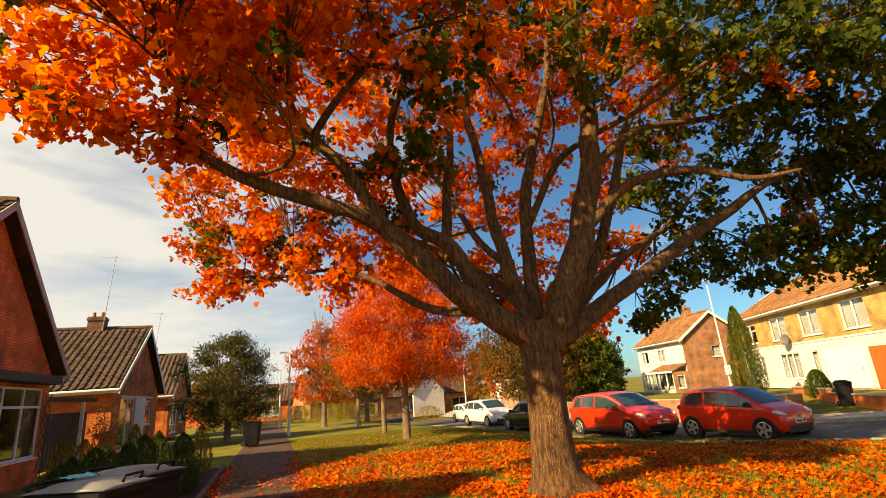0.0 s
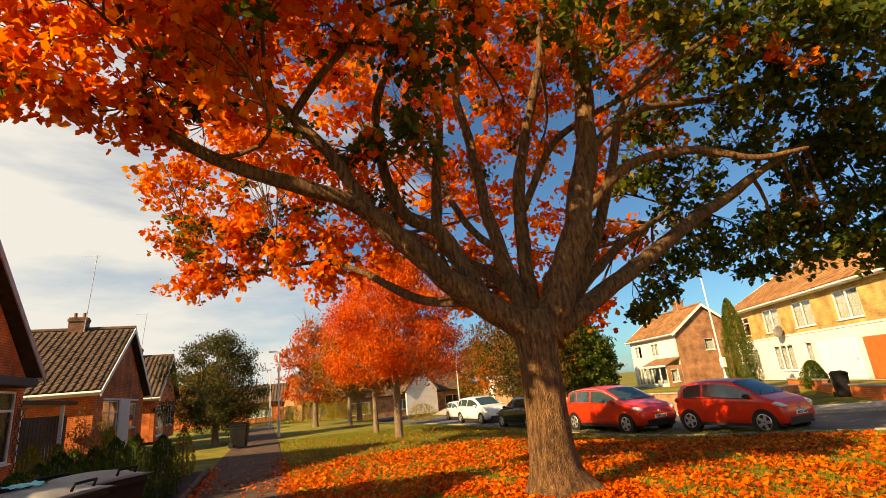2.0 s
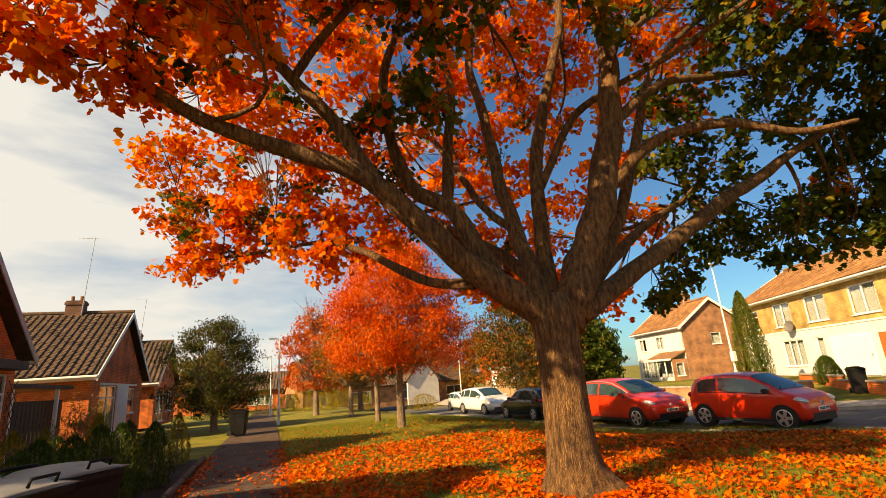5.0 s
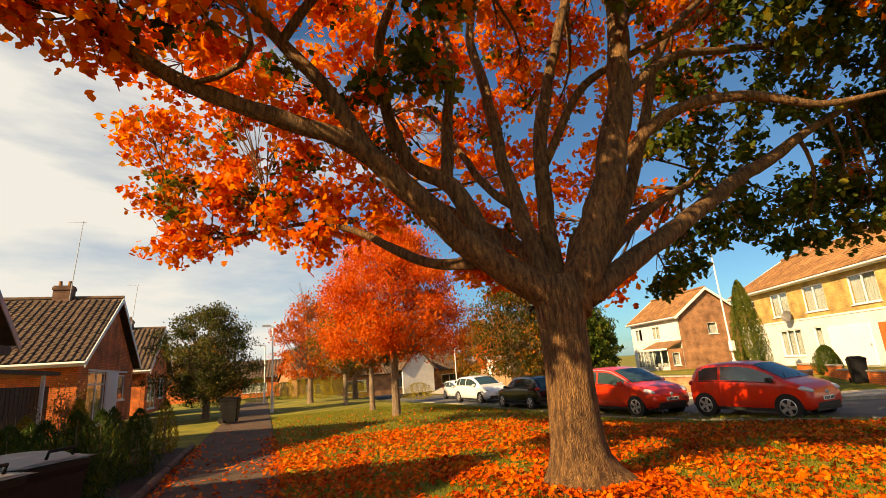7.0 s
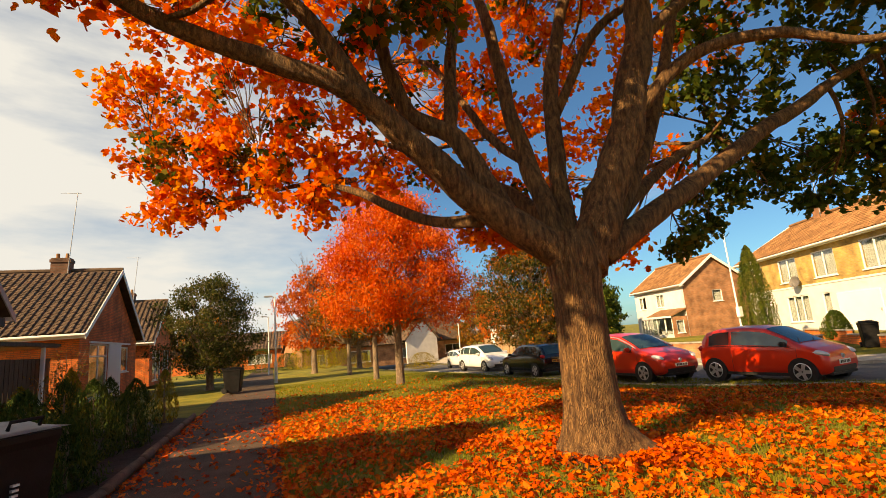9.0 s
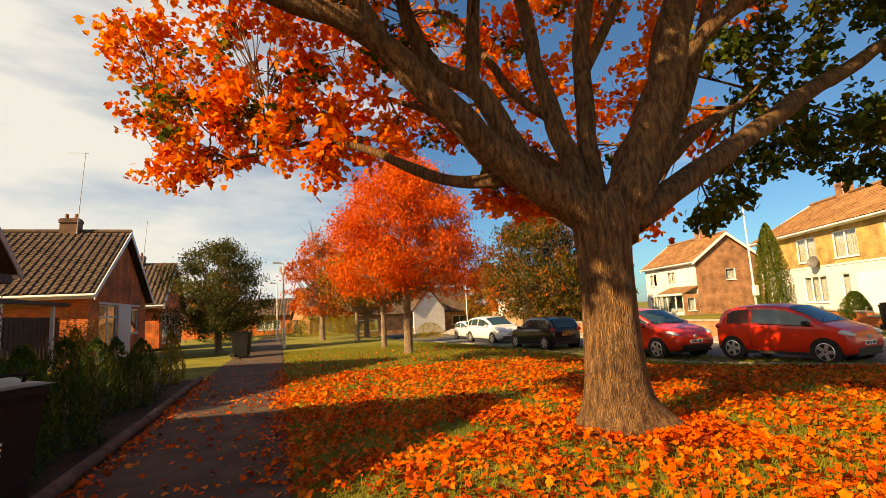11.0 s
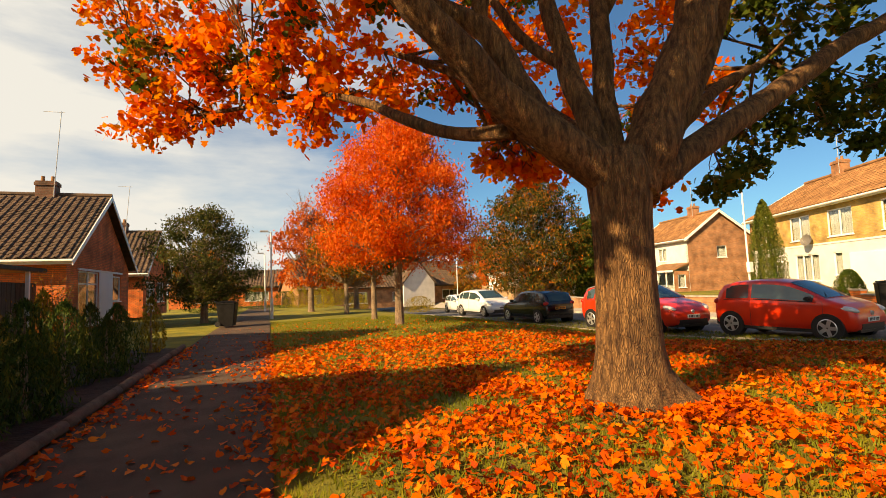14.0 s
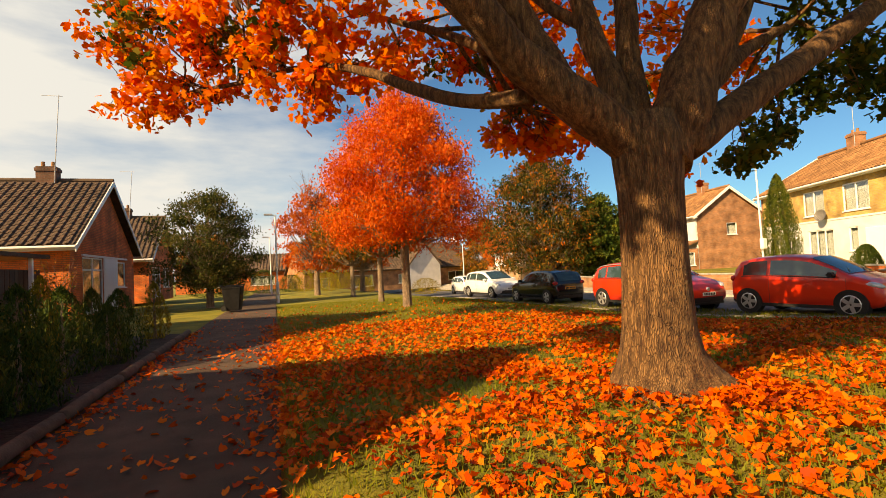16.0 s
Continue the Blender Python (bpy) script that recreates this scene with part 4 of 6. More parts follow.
def car(m, L, W, H, paint, label, doors=1, cowl=0.80, spear=None):
    """A hatchback facing +x: one lofted shell, with glass, lamps, mirrors, plates and four wheels set on it."""
    t = thing("car", m, label, "car", group="cars parked along the road")
    us = np.array([r[0] for r in CAR_ROWS])
    us = np.where(us <= 0.5, us, np.where(us <= 0.8, 0.5 + (us - 0.5) * (cowl - 0.5) / 0.3, cowl + (us - 0.8) * (1 - cowl) / 0.2))
    cols = np.array([r[1:] for r in CAR_ROWS]) * np.array((W, H, H, H, W))

    def at(u):
        return [float(np.interp(u, us, cols[:, i])) for i in range(5)]

    def top_z(u, y):
        w, zb, zs, zt, wt = at(u)
        return zt - 0.10 * (zt - zs) * min(1.0, abs(y) / wt) ** 3 - 0.012 * (y / wt) ** 2

    def flank(u, f):
        """A point of the side above the belt: f from the belt (0) to the roof's edge (1)."""
        w, zb, zs, zt, wt = at(u)
        return 0.985 * w + (wt - 0.985 * w) * f, zs + (top_z(u, wt) - zs) * f

    samples = sorted({round(float(a), 4) for a in np.linspace(0.02, 0.98, 45)} | {round(float(a), 4) for a in us})
    bm = bmesh.new()
    rings = []
    for u in samples:
        w, zb, zs, zt, wt = at(u)
        half = [(0, zb), (w * 0.84, zb), (w * 0.955, zb + 0.05 * H), (w * 0.995, zb + (zs - zb) * 0.38), (w, zb + (zs - zb) * 0.66), (w * 0.992, zb + (zs - zb) * 0.88), flank(u, 0.0), flank(u, 0.5), flank(u, 0.94)]
        half += [(wt * g, top_z(u, wt * g)) for g in (0.95, 0.8, 0.45)] + [(0, top_z(u, 0))]
        full = half + [(-y, z) for y, z in half[-2:0:-1]]
        rings.append([bm.verts.new(((u - 0.5) * L, y, z)) for y, z in full])
    k = len(rings[0])
    for a, b in zip(rings, rings[1:]):
        for i in range(k):
            bm.faces.new((a[i], a[(i + 1) % k], b[(i + 1) % k], b[i]))
    bm.faces.new(rings[0])
    bm.faces.new(rings[-1][::-1])
    part("body", bm, paint, t, smooth=True)

    def sheet(name, grid, material, lab=""):
        q = bmesh.new()
        g = [[q.verts.new(p) for p in row] for row in grid]
        for a, b in zip(g, g[1:]):
            for i in range(len(a) - 1):
                q.faces.new((a[i], a[i + 1], b[i + 1], b[i]))
        return part(name, q, material, t, lab, True)

    end = 0.5 + (cowl - 0.5) * 0.80
    splits = [(0.115, 0.30), (0.325, end)] if doors == 1 else [(0.10, 0.20), (0.215, 0.40), (0.42, end)]
    for s in (1, -1):
        for i, (u0, u1) in enumerate(splits):
            grid = []
            for u in np.linspace(u0, u1, 9):
                lo, hi = 0.10, 0.86 - (0.10 if i == 0 and u < u0 + 0.03 else 0)
                grid.append([((u - 0.5) * L, s * (flank(u, f)[0] + 0.009), flank(u, f)[1]) for f in np.linspace(lo, hi, 4)])
            sheet("side_window", grid, M_CARGLASS, "dark tinted glass")
        v, f = tube([((u - 0.5) * L, s * (flank(u, 0.05)[0] + 0.004), flank(u, 0.05)[1]) for u in np.linspace(0.10, end + 0.02, 10)], [0.010] * 10, 5)
        part("window_seal", mesh_of("window_seal", v, f, M_BLACK, True), M_BLACK, t)
        if spear:
            v, f = tube([((u - 0.5) * L, s * (flank(u, 0.93)[0] + 0.012), flank(u, 0.95)[1] + 0.012) for u in np.linspace(0.07, end + 0.04, 16)], [0.022] * 16, 6)
            part("roof_rail", mesh_of("roof_rail", v, f, spear, True), spear, t, "silver roof rail")
        xm = (end - 0.5 - 0.01) * L
        part("wing_mirror", boxed(xm - 0.09, xm + 0.06, *sorted((s * 0.48 * W, s * (0.5 * W + 0.17))), 0.62 * H, 0.70 * H, bevel=0.035), M_BLACK if paint is M_RED else paint, t)
        bm = bmesh.new()
        bmesh.ops.create_uvsphere(bm, u_segments=14, v_segments=8, radius=1, matrix=Matrix.Translation((0.45 * L, s * 0.40 * W, 0.495 * H)) @ Matrix.Rotation(s * radians(-22), 4, "Z") @ Matrix.Rotation(radians(14), 4, "Y") @ Matrix.Diagonal((0.21, 0.115, 0.072, 1)))
        part("headlight", bm, M_LAMP, t, "clear headlight", True)
        bm = bmesh.new()
        bmesh.ops.create_uvsphere(bm, u_segments=12, v_segments=8, radius=1, matrix=Matrix.Translation((-0.475 * L, s * 0.405 * W, 0.60 * H)) @ Matrix.Diagonal((0.10, 0.13, 0.085, 1)))
        part("tail_light", bm, M_TAIL, t, "red tail light", True)
        part("door_handle", boxed(-0.10 * L, -0.10 * L + 0.17, *sorted((s * 0.494 * W, s * 0.512 * W)), 0.535 * H, 0.555 * H, bevel=0.005), paint, t)
        for u in ([0.315, end + 0.06] if doors == 1 else [0.22, 0.41, end + 0.06]):
            w, zb, zs, zt, wt = at(u)
            v, f = tube([((u - 0.5) * L, s * w * 0.994, zb + 0.09), ((u - 0.5) * L, s * (w - 0.001), zb + (zs - zb) * 0.66), ((u - 0.5) * L, s * w * 0.984, zs)], [0.005] * 3, 4)
            part("door_gap", mesh_of("door_gap", v, f, M_BLACK), M_BLACK, t)
        part("sill_trim", boxed(-0.27 * L, 0.27 * L, *sorted((s * 0.46 * W, s * 0.488 * W)), 0.12 * H, 0.175 * H, bevel=0.01), M_BLACK, t)
    u0, u1 = 0.5 + (cowl - 0.5) * 0.28, cowl - 0.006
    grid = []
    for u in np.linspace(u0, u1, 8):
        wt = at(u)[4]
        grid.append([((u - 0.5) * L, g * wt, top_z(u, g * wt) + 0.012) for g in np.linspace(-0.86, 0.86, 9)])
    sheet("windscreen", grid, M_CARGLASS, "dark glossy windscreen")
    grid = []
    for u in np.linspace(0.016, 0.075, 6):
        wt = at(u)[4]
        grid.append([((u - 0.5) * L - 0.012, g * wt, top_z(u, g * wt) + 0.008) for g in np.linspace(-0.82, 0.82, 9)])
    sheet("rear_window", grid, M_CARGLASS, "dark rear window")
    xf, xr = L / 2, -L / 2
    for sy in (-0.32, 0.10):
        v, f = tube([((cowl - 0.5) * L - 0.03, sy * W, top_z(cowl - 0.01, sy * W) + 0.03), ((cowl - 0.60) * L + 0.1, (sy + 0.2) * W, top_z(cowl - 0.06, (sy + 0.2) * W) + 0.03)], [0.008, 0.006], 5)
        part("wiper", mesh_of("wiper", v, f, M_BLACK), M_BLACK, t)
    part("grille", boxed(xf - 0.06 * L, xf + 0.008, -0.33 * W, 0.33 * W, 0.19 * H, 0.285 * H, bevel=0.02), M_BLACK, t)
    part("bumper_lip", boxed(xf - 0.09 * L, xf - 0.01, -0.36 * W, 0.36 * W, 0.135 * H, 0.19 * H, bevel=0.02), M_BLACK, t)
    part("rear_bumper", boxed(xr - 0.012, xr + 0.05 * L, -0.4 * W, 0.4 * W, 0.16 * H, 0.27 * H, bevel=0.03), M_BLACK, t)
    for xx, d, pm, pz in ((xf + 0.012, 1, M_PLATE, 0.30 * H), (xr - 0.012, -1, M_PLATE_Y, 0.42 * H)):
        p = part("number_plate", boxed(*sorted((xx, xx + 0.012 * d)), -0.26, 0.26, pz, pz + 0.11, bevel=0.004), pm, t, "plate with plain dark bars")
        for i in range(7):
            y = -0.2 + i * 0.06 + (0.03 if i > 3 else 0)
            part("bar", boxed(*sorted((xx + 0.012 * d, xx + 0.015 * d)), y, y + 0.04, pz + 0.02, pz + 0.09), M_BLACK, p)
    v, f = tube([(xf - 0.03, 0, 0.425 * H), (xf + 0.012, 0, 0.42 * H)], [0.062, 0.056], 16)
    part("badge", mesh_of("badge", v, f, M_RIM), M_RIM, t, "round chrome badge")
    R = 0.295 * H / 1.48
    for x in (xf - 0.165 * L, xr + 0.155 * L):
        for s in (1, -1):
            y = s * (0.5 * W - 0.1)
            v, f = tube([(x, y - 0.1, R), (x, y - 0.085, R), (x, y + 0.085, R), (x, y + 0.1, R)], [R * 0.9, R, R, R * 0.9], 28)
            wheel = part("wheel", mesh_of("tyre", v, f, M_TYRE, False), M_TYRE, t, "black tyre")
            yo = y + s * 0.104
            bm = bmesh.new()
            ring = [[bm.verts.new((x + r * math.cos(a), yo + s * dy, R + r * math.sin(a))) for a in np.linspace(0, 2 * math.pi, 28, endpoint=False)] for r, dy in ((R * 0.72, 0.0), (R * 0.66, 0.012), (R * 0.62, -0.02))]
            for q in range(2):
                for i in range(28):
                    bm.faces.new((ring[q][i], ring[q][(i + 1) % 28], ring[q + 1][(i + 1) % 28], ring[q + 1][i]))
            for i in range(5):
                mm = Matrix.Translation((x, yo - s * 0.002, R)) @ Matrix.Rotation(2 * math.pi * i / 5, 4, "Y") @ Matrix.Translation((R * 0.36, 0, 0)) @ Matrix.Diagonal((R * 0.58, 0.02, 0.085, 1))
                bmesh.ops.create_cube(bm, size=1, matrix=mm)
            part("rim", bm, M_RIM, wheel, "silver alloy rim")
            v, f = tube([(x, s * (0.5 * W - 0.2), R), (x, s * (0.5 * W + 0.003), R)], [R * 1.15, R * 1.15], 28)
            part("wheel_well", mesh_of("wheel_well", v, f, M_BLACK), M_BLACK, t)
    v, f = tube([((0.12 - 0.5) * L, 0, 0.95 * H), ((0.07 - 0.5) * L, 0, H + 0.13)], [0.006, 0.004], 5)
    part("antenna", mesh_of("antenna", v, f, M_BLACK), M_BLACK, t)
    return t


def heading(x, y, dx, dy, z=None):
    return Matrix.Translation((x, y, (ground_z(x, y) + 0.022) if z is None else z)) @ Matrix.Rotation(math.atan2(dy, dx), 4, "Z")


car(heading(13.3, 6.95, 0.12, -1.0), 3.5, 1.64, 1.53, M_RED, "small bright red two-door hatchback parked at the kerb", cowl=0.82)
car(heading(12.26, 11.58, 0.04, -1.0), 4.43, 1.83, 1.62, M_RED2, "deep red people carrier with silver roof rails at the kerb", doors=2, spear=M_RIM, cowl=0.78)
car(heading(11.5, 17.4, -0.05, 1.0), 3.7, 1.62, 1.44, M_BCAR, "black hatchback with amber rear plate parked by the green", doors=2, cowl=0.75)
car(heading(12.0, 24.2, 0.06, -1.0), 4.3, 1.74, 1.52, M_WCAR, "white family car parked facing along the green", doors=2, cowl=0.78)
car(heading(14.6, 34.4, 0.0, -1.0), 4.0, 1.7, 1.45, M_WCAR, "white hatchback parked further along the road", doors=2, cowl=0.75)


# ---- plants ----
LOBED = np.array([(0, -0.2), (0.28, -0.12), (0.56, 0.08), (0.3, 0.2), (0.4, 0.52), (0, 0.78), (-0.4, 0.52), (-0.3, 0.2), (-0.56, 0.08), (-0.28, -0.12)])
OVAL = np.array([(0, -0.5), (0.22, -0.1), (0.16, 0.3), (0, 0.55), (-0.16, 0.3), (-0.22, -0.1)])


def leaf_mesh(name, pos, size, material, rng, shape=LOBED, flat=0.0, droop=0.5, fold=0.25, ragged=0.0):
    """Many single leaves in one mesh. flat: 1 lies on the ground, 0 turns any way; droop: how much the tips hang."""
    n, k = len(pos), len(shape)
    nrm = rng.normal(size=(n, 3))
    nrm /= np.linalg.norm(nrm, axis=1, keepdims=True)
    if flat:
        nrm = nrm * (1 - flat) + np.array([0, 0, 1]) * flat
        nrm /= np.linalg.norm(nrm, axis=1, keepdims=True)
    tip = rng.normal(size=(n, 3)) + np.array([0, 0, -droop * 3])
    tip -= nrm * (tip * nrm).sum(1, keepdims=True)
    tip /= np.linalg.norm(tip, axis=1, keepdims=True) + 1e-9
    side = np.cross(nrm, tip)
    sz = np.asarray(size)[:, None, None] if np.ndim(size) else size
    bend = fold * rng.uniform(-0.4, 1.0, size=(n, 1, 1))
    curl = fold * rng.uniform(-0.8, 0.8, size=(n, 1, 1))
    wide = rng.uniform(0.72, 1.1, size=(n, 1, 1))
    sh = shape[None] * (1 + ragged * rng.uniform(-1, 1, size=(n, k, 1)))
    co = pos[:, None, :] + sz * (sh[:, :, :1] * wide * side[:, None] + sh[:, :, 1:] * tip[:, None]
                                 + (np.abs(sh[:, :, :1]) * bend + sh[:, :, 1:] * np.abs(sh[:, :, 1:]) * curl) * nrm[:, None])
    me = bpy.data.meshes.new(name)
    me.vertices.add(n * k)
    me.vertices.foreach_set("co", co.reshape(-1).astype(np.float32))
    me.loops.add(n * k)
    me.loops.foreach_set("vertex_index", np.arange(n * k, dtype=np.int32))
    me.polygons.add(n)
    me.polygons.foreach_set("loop_start", np.arange(0, n * k, k, dtype=np.int32))
    me.materials.append(material)
    me.update(calc_edges=True)
    me.validate()
    return me


def twig_mesh(name, segs, material, sides=5):
    vs, fs = [], []
    for pts, rad in segs:
        v, f = tube(pts, rad, sides, False)
        k = len(vs)
        vs += v
        fs += [tuple(i + k for i in q) for q in f]
    return mesh_of(name, vs, fs, material, True)


BOUGHS = [
    [(3.65, 1.95, 2.41, 0.240), (2.75, 2.05, 3.02, 0.210), (2.09, 2.07, 3.54, 0.190), (1.48, 2.08, 4.13, 0.170), (0.85, 1.98, 4.58, 0.140), (-0.07, 1.98, 4.86, 0.120), (-1.02, 2.00, 5.16, 0.100), (-1.95, 2.11, 5.72, 0.085), (-2.20, 2.09, 6.21, 0.070), (-2.19, 1.98, 6.75, 0.050), (-2.44, 1.96, 7.33, 0.030)],
    [(1.13, 1.99, 4.37, 0.110), (0.51, 2.10, 5.43, 0.100), (-0.14, 2.22, 6.19, 0.090), (-0.47, 2.23, 6.71, 0.075), (-0.58, 2.16, 7.10, 0.060), (-1.09, 2.24, 7.37, 0.050), (-1.84, 2.39, 7.59, 0.030)],
    [(-0.12, 2.21, 6.17, 0.070), (0.40, 2.14, 7.05, 0.065), (0.92, 2.06, 7.80, 0.055), (1.14, 2.09, 8.69, 0.045), (1.08, 2.21, 10.18, 0.030)],
    [(3.76, 1.91, 2.31, 0.300), (4.23, 1.85, 3.27, 0.270), (4.71, 1.79, 4.33, 0.240), (5.12, 1.75, 5.73, 0.210), (5.36, 1.77, 7.16, 0.170), (5.36, 1.88, 8.34, 0.130), (5.36, 1.99, 9.60, 0.110), (5.47, 2.05, 11.46, 0.080), (5.48, 2.16, 13.72, 0.040)],
    [(5.38, 1.77, 7.29, 0.090), (6.03, 1.64, 7.85, 0.080), (6.84, 1.47, 8.49, 0.070), (7.77, 1.35, 9.86, 0.050), (8.58, 1.28, 11.65, 0.030)],
    [(3.98, 1.83, 2.48, 0.200), (4.89, 1.83, 3.00, 0.170), (6.12, 1.93, 3.66, 0.150), (7.71, 2.01, 4.58, 0.130), (8.85, 2.04, 5.12, 0.120), (9.85, 2.00, 5.71, 0.090), (11.33, 1.80, 6.45, 0.060), (13.32, 1.53, 7.36, 0.035)],
    [(4.79, 1.76, 4.43, 0.110), (5.39, 1.45, 5.08, 0.100), (5.79, 1.09, 5.30, 0.090), (6.53, 0.62, 5.30, 0.075), (7.16, 0.08, 4.93, 0.050), (7.69, -0.42, 4.90, 0.030)],
    [(3.72, 2.14, 2.53, 0.170), (3.55, 2.51, 3.74, 0.140), (3.48, 2.86, 4.88, 0.120), (3.46, 3.18, 6.41, 0.100), (3.41, 3.52, 8.00, 0.080), (3.92, 3.66, 9.74, 0.060), (4.65, 3.72, 11.86, 0.040)],
    [(2.88, 2.11, 2.95, 0.160), (2.43, 2.59, 4.30, 0.140), (1.84, 2.90, 4.84, 0.120), (1.50, 2.92, 5.76, 0.100), (1.42, 2.84, 6.82, 0.080), (1.78, 2.61, 8.15, 0.060), (2.03, 2.31, 9.62, 0.040)],
    [(2.34, 2.62, 4.42, 0.100), (2.48, 2.78, 5.53, 0.090), (2.70, 2.92, 6.87, 0.070), (2.57, 3.18, 8.25, 0.050), (2.62, 3.37, 10.08, 0.030)],
    [(3.85, 2.20, 2.63, 0.150), (3.97, 2.47, 4.07, 0.130), (4.19, 2.72, 5.47, 0.120), (4.61, 2.78, 6.85, 0.100), (5.21, 2.78, 8.67, 0.080), (5.42, 2.92, 10.42, 0.060), (5.44, 3.13, 12.57, 0.040)],
    [(4.12, 2.63, 4.82, 0.080), (4.71, 2.21, 6.04, 0.070), (5.37, 1.77, 6.51, 0.060), (6.10, 1.20, 6.83, 0.050), (7.20, 0.39, 7.53, 0.040), (7.98, -0.42, 7.93, 0.025)],
    [(2.56, 2.33, 3.07, 0.090), (2.15, 3.01, 3.23, 0.085), (1.79, 3.87, 3.66, 0.080), (1.36, 4.87, 4.24, 0.065), (0.64, 6.18, 4.79, 0.050), (-0.52, 7.65, 4.97, 0.040), (-2.17, 9.08, 5.07, 0.025)],
    [(4.39, 2.01, 2.89, 0.130), (5.31, 2.11, 4.22, 0.110), (5.97, 2.20, 5.49, 0.100), (6.73, 2.25, 7.20, 0.080), (7.90, 2.15, 8.48, 0.060), (9.98, 1.74, 9.82, 0.040)],
    [(3.91, 2.28, 2.54, 0.140), (3.78, 3.17, 3.55, 0.120), (3.34, 4.39, 4.46, 0.090), (2.69, 5.68, 5.38, 0.070), (1.82, 7.04, 6.27, 0.040)],
    [(4.10, 2.11, 2.51, 0.140), (5.34, 2.74, 3.44, 0.120), (6.99, 3.32, 4.48, 0.090), (8.91, 3.92, 5.44, 0.060), (10.64, 4.38, 6.69, 0.030)],
    [(3.52, 2.52, 3.97, 0.080), (3.26, 3.15, 4.61, 0.070), (3.00, 3.87, 5.75, 0.060), (2.76, 4.59, 6.74, 0.050), (2.19, 5.64, 7.34, 0.030)],
    [(5.15, 1.74, 5.73, 0.100), (6.56, 1.78, 6.77, 0.080), (7.95, 1.71, 7.09, 0.070), (9.51, 1.38, 7.44, 0.050), (11.22, 0.78, 8.33, 0.030)],
]
# masses of foliage: centre and radius
ORANGE_MASSES_A = [
    (-3.88, 1.94, 6.86, 0.90), (-3.07, 1.76, 7.17, 1.00), (-3.02, 1.53, 5.87, 0.75), (-2.17, 1.66, 7.67, 1.00),
    (-2.64, 1.72, 5.79, 0.55), (-3.96, 1.86, 6.14, 0.50), (-3.66, 1.86, 7.65, 0.90), (-2.70, 9.12, 7.77, 1.00),
    (-2.80, 9.25, 6.35, 0.90), (-2.47, 9.08, 5.31, 1.00), (-1.59, 8.24, 6.56, 1.10), (-1.40, 8.28, 5.20, 0.90),
    (-0.54, 7.66, 5.76, 1.00), (-0.27, 7.14, 7.03, 1.10), (0.28, 6.73, 5.05, 0.90), (0.92, 6.09, 5.61, 0.90),
    (1.39, 5.71, 4.79, 0.70), (0.63, 6.08, 4.32, 0.45), (-1.77, 4.91, 7.37, 1.00), (-1.12, 3.09, 7.29, 1.00),
    (-1.55, 2.18, 7.54, 1.10), (-0.63, 1.86, 7.68, 1.10),
]
ORANGE_MASSES_B = [
    (0.18, 3.69, 8.26, 0.90), (0.29, 1.54, 7.94, 1.00), (0.15, 4.87, 6.96, 0.90), (1.28, 4.48, 7.96, 0.80),
    (1.80, 2.60, 8.56, 0.90), (1.72, 4.96, 6.40, 0.80), (3.91, 3.98, 10.67, 0.90), (5.49, 4.91, 10.79, 1.20),
    (4.99, 5.29, 9.49, 0.90), (6.72, 4.69, 11.22, 1.20), (8.53, 3.63, 10.52, 1.10), (5.30, 5.82, 8.56, 1.00),
    (3.97, 6.50, 6.49, 0.80), (6.54, 5.60, 7.84, 1.00), (8.46, 4.93, 8.21, 0.90),
]
ORANGE_MASSES_C = [
    (8.23, 5.01, 4.98, 0.80), (4.59, 6.28, 4.96, 0.70), (4.93, 6.16, 4.00, 0.60), (7.34, 1.72, 9.77, 0.90),
    (8.95, 3.06, 8.75, 0.80), (-2.03, 2.24, 6.63, 0.80), (-3.0, 8.32, 7.83, 0.60), (-1.00, 6.76, 7.63, 0.90),
    (-1.68, 1.70, 7.58, 0.80), (7.30, 5.12, 9.68, 0.90), (7.53, 5.47, 3.37, 0.60), (3.24, 6.54, 5.34, 0.60),
    # last two: added above the view, only to shade what hangs below
    (-2.33, 2.03, 5.76, 0.50), (-0.68, 2.94, 11.36, 1.30), (1.84, 3.11, 11.94, 1.30),
]
ORANGE_MASSES_D = [
    (2.38, 6.85, 5.57, 0.80), (3.33, 6.94, 7.50, 0.90), (4.65, 6.69, 7.48, 0.90), (5.65, 6.34, 6.51, 0.80),
    (7.13, 5.82, 6.03, 0.80), (8.02, 5.50, 6.83, 0.90), (6.49, 6.04, 9.77, 1.00), (3.87, 6.54, 9.37, 0.90),
    (2.73, 6.09, 9.52, 0.80), (1.37, 5.50, 10.19, 0.90), (9.70, 4.28, 9.84, 0.90), (8.08, 5.06, 12.17, 1.00),
    (9.99, 4.39, 8.07, 0.70), (4.24, 6.19, 10.94, 0.90), (6.26, 6.12, 5.10, 0.60), (7.55, 5.67, 4.66, 0.60),
    (0.90, 6.94, 7.02, 0.80), (-0.86, 6.07, 8.09, 0.80), (4.20, 5.90, 3.95, 0.65), (5.10, 5.80, 3.65, 0.60),
    (4.70, 6.00, 4.45, 0.70), (5.70, 5.90, 4.00, 0.60),
]
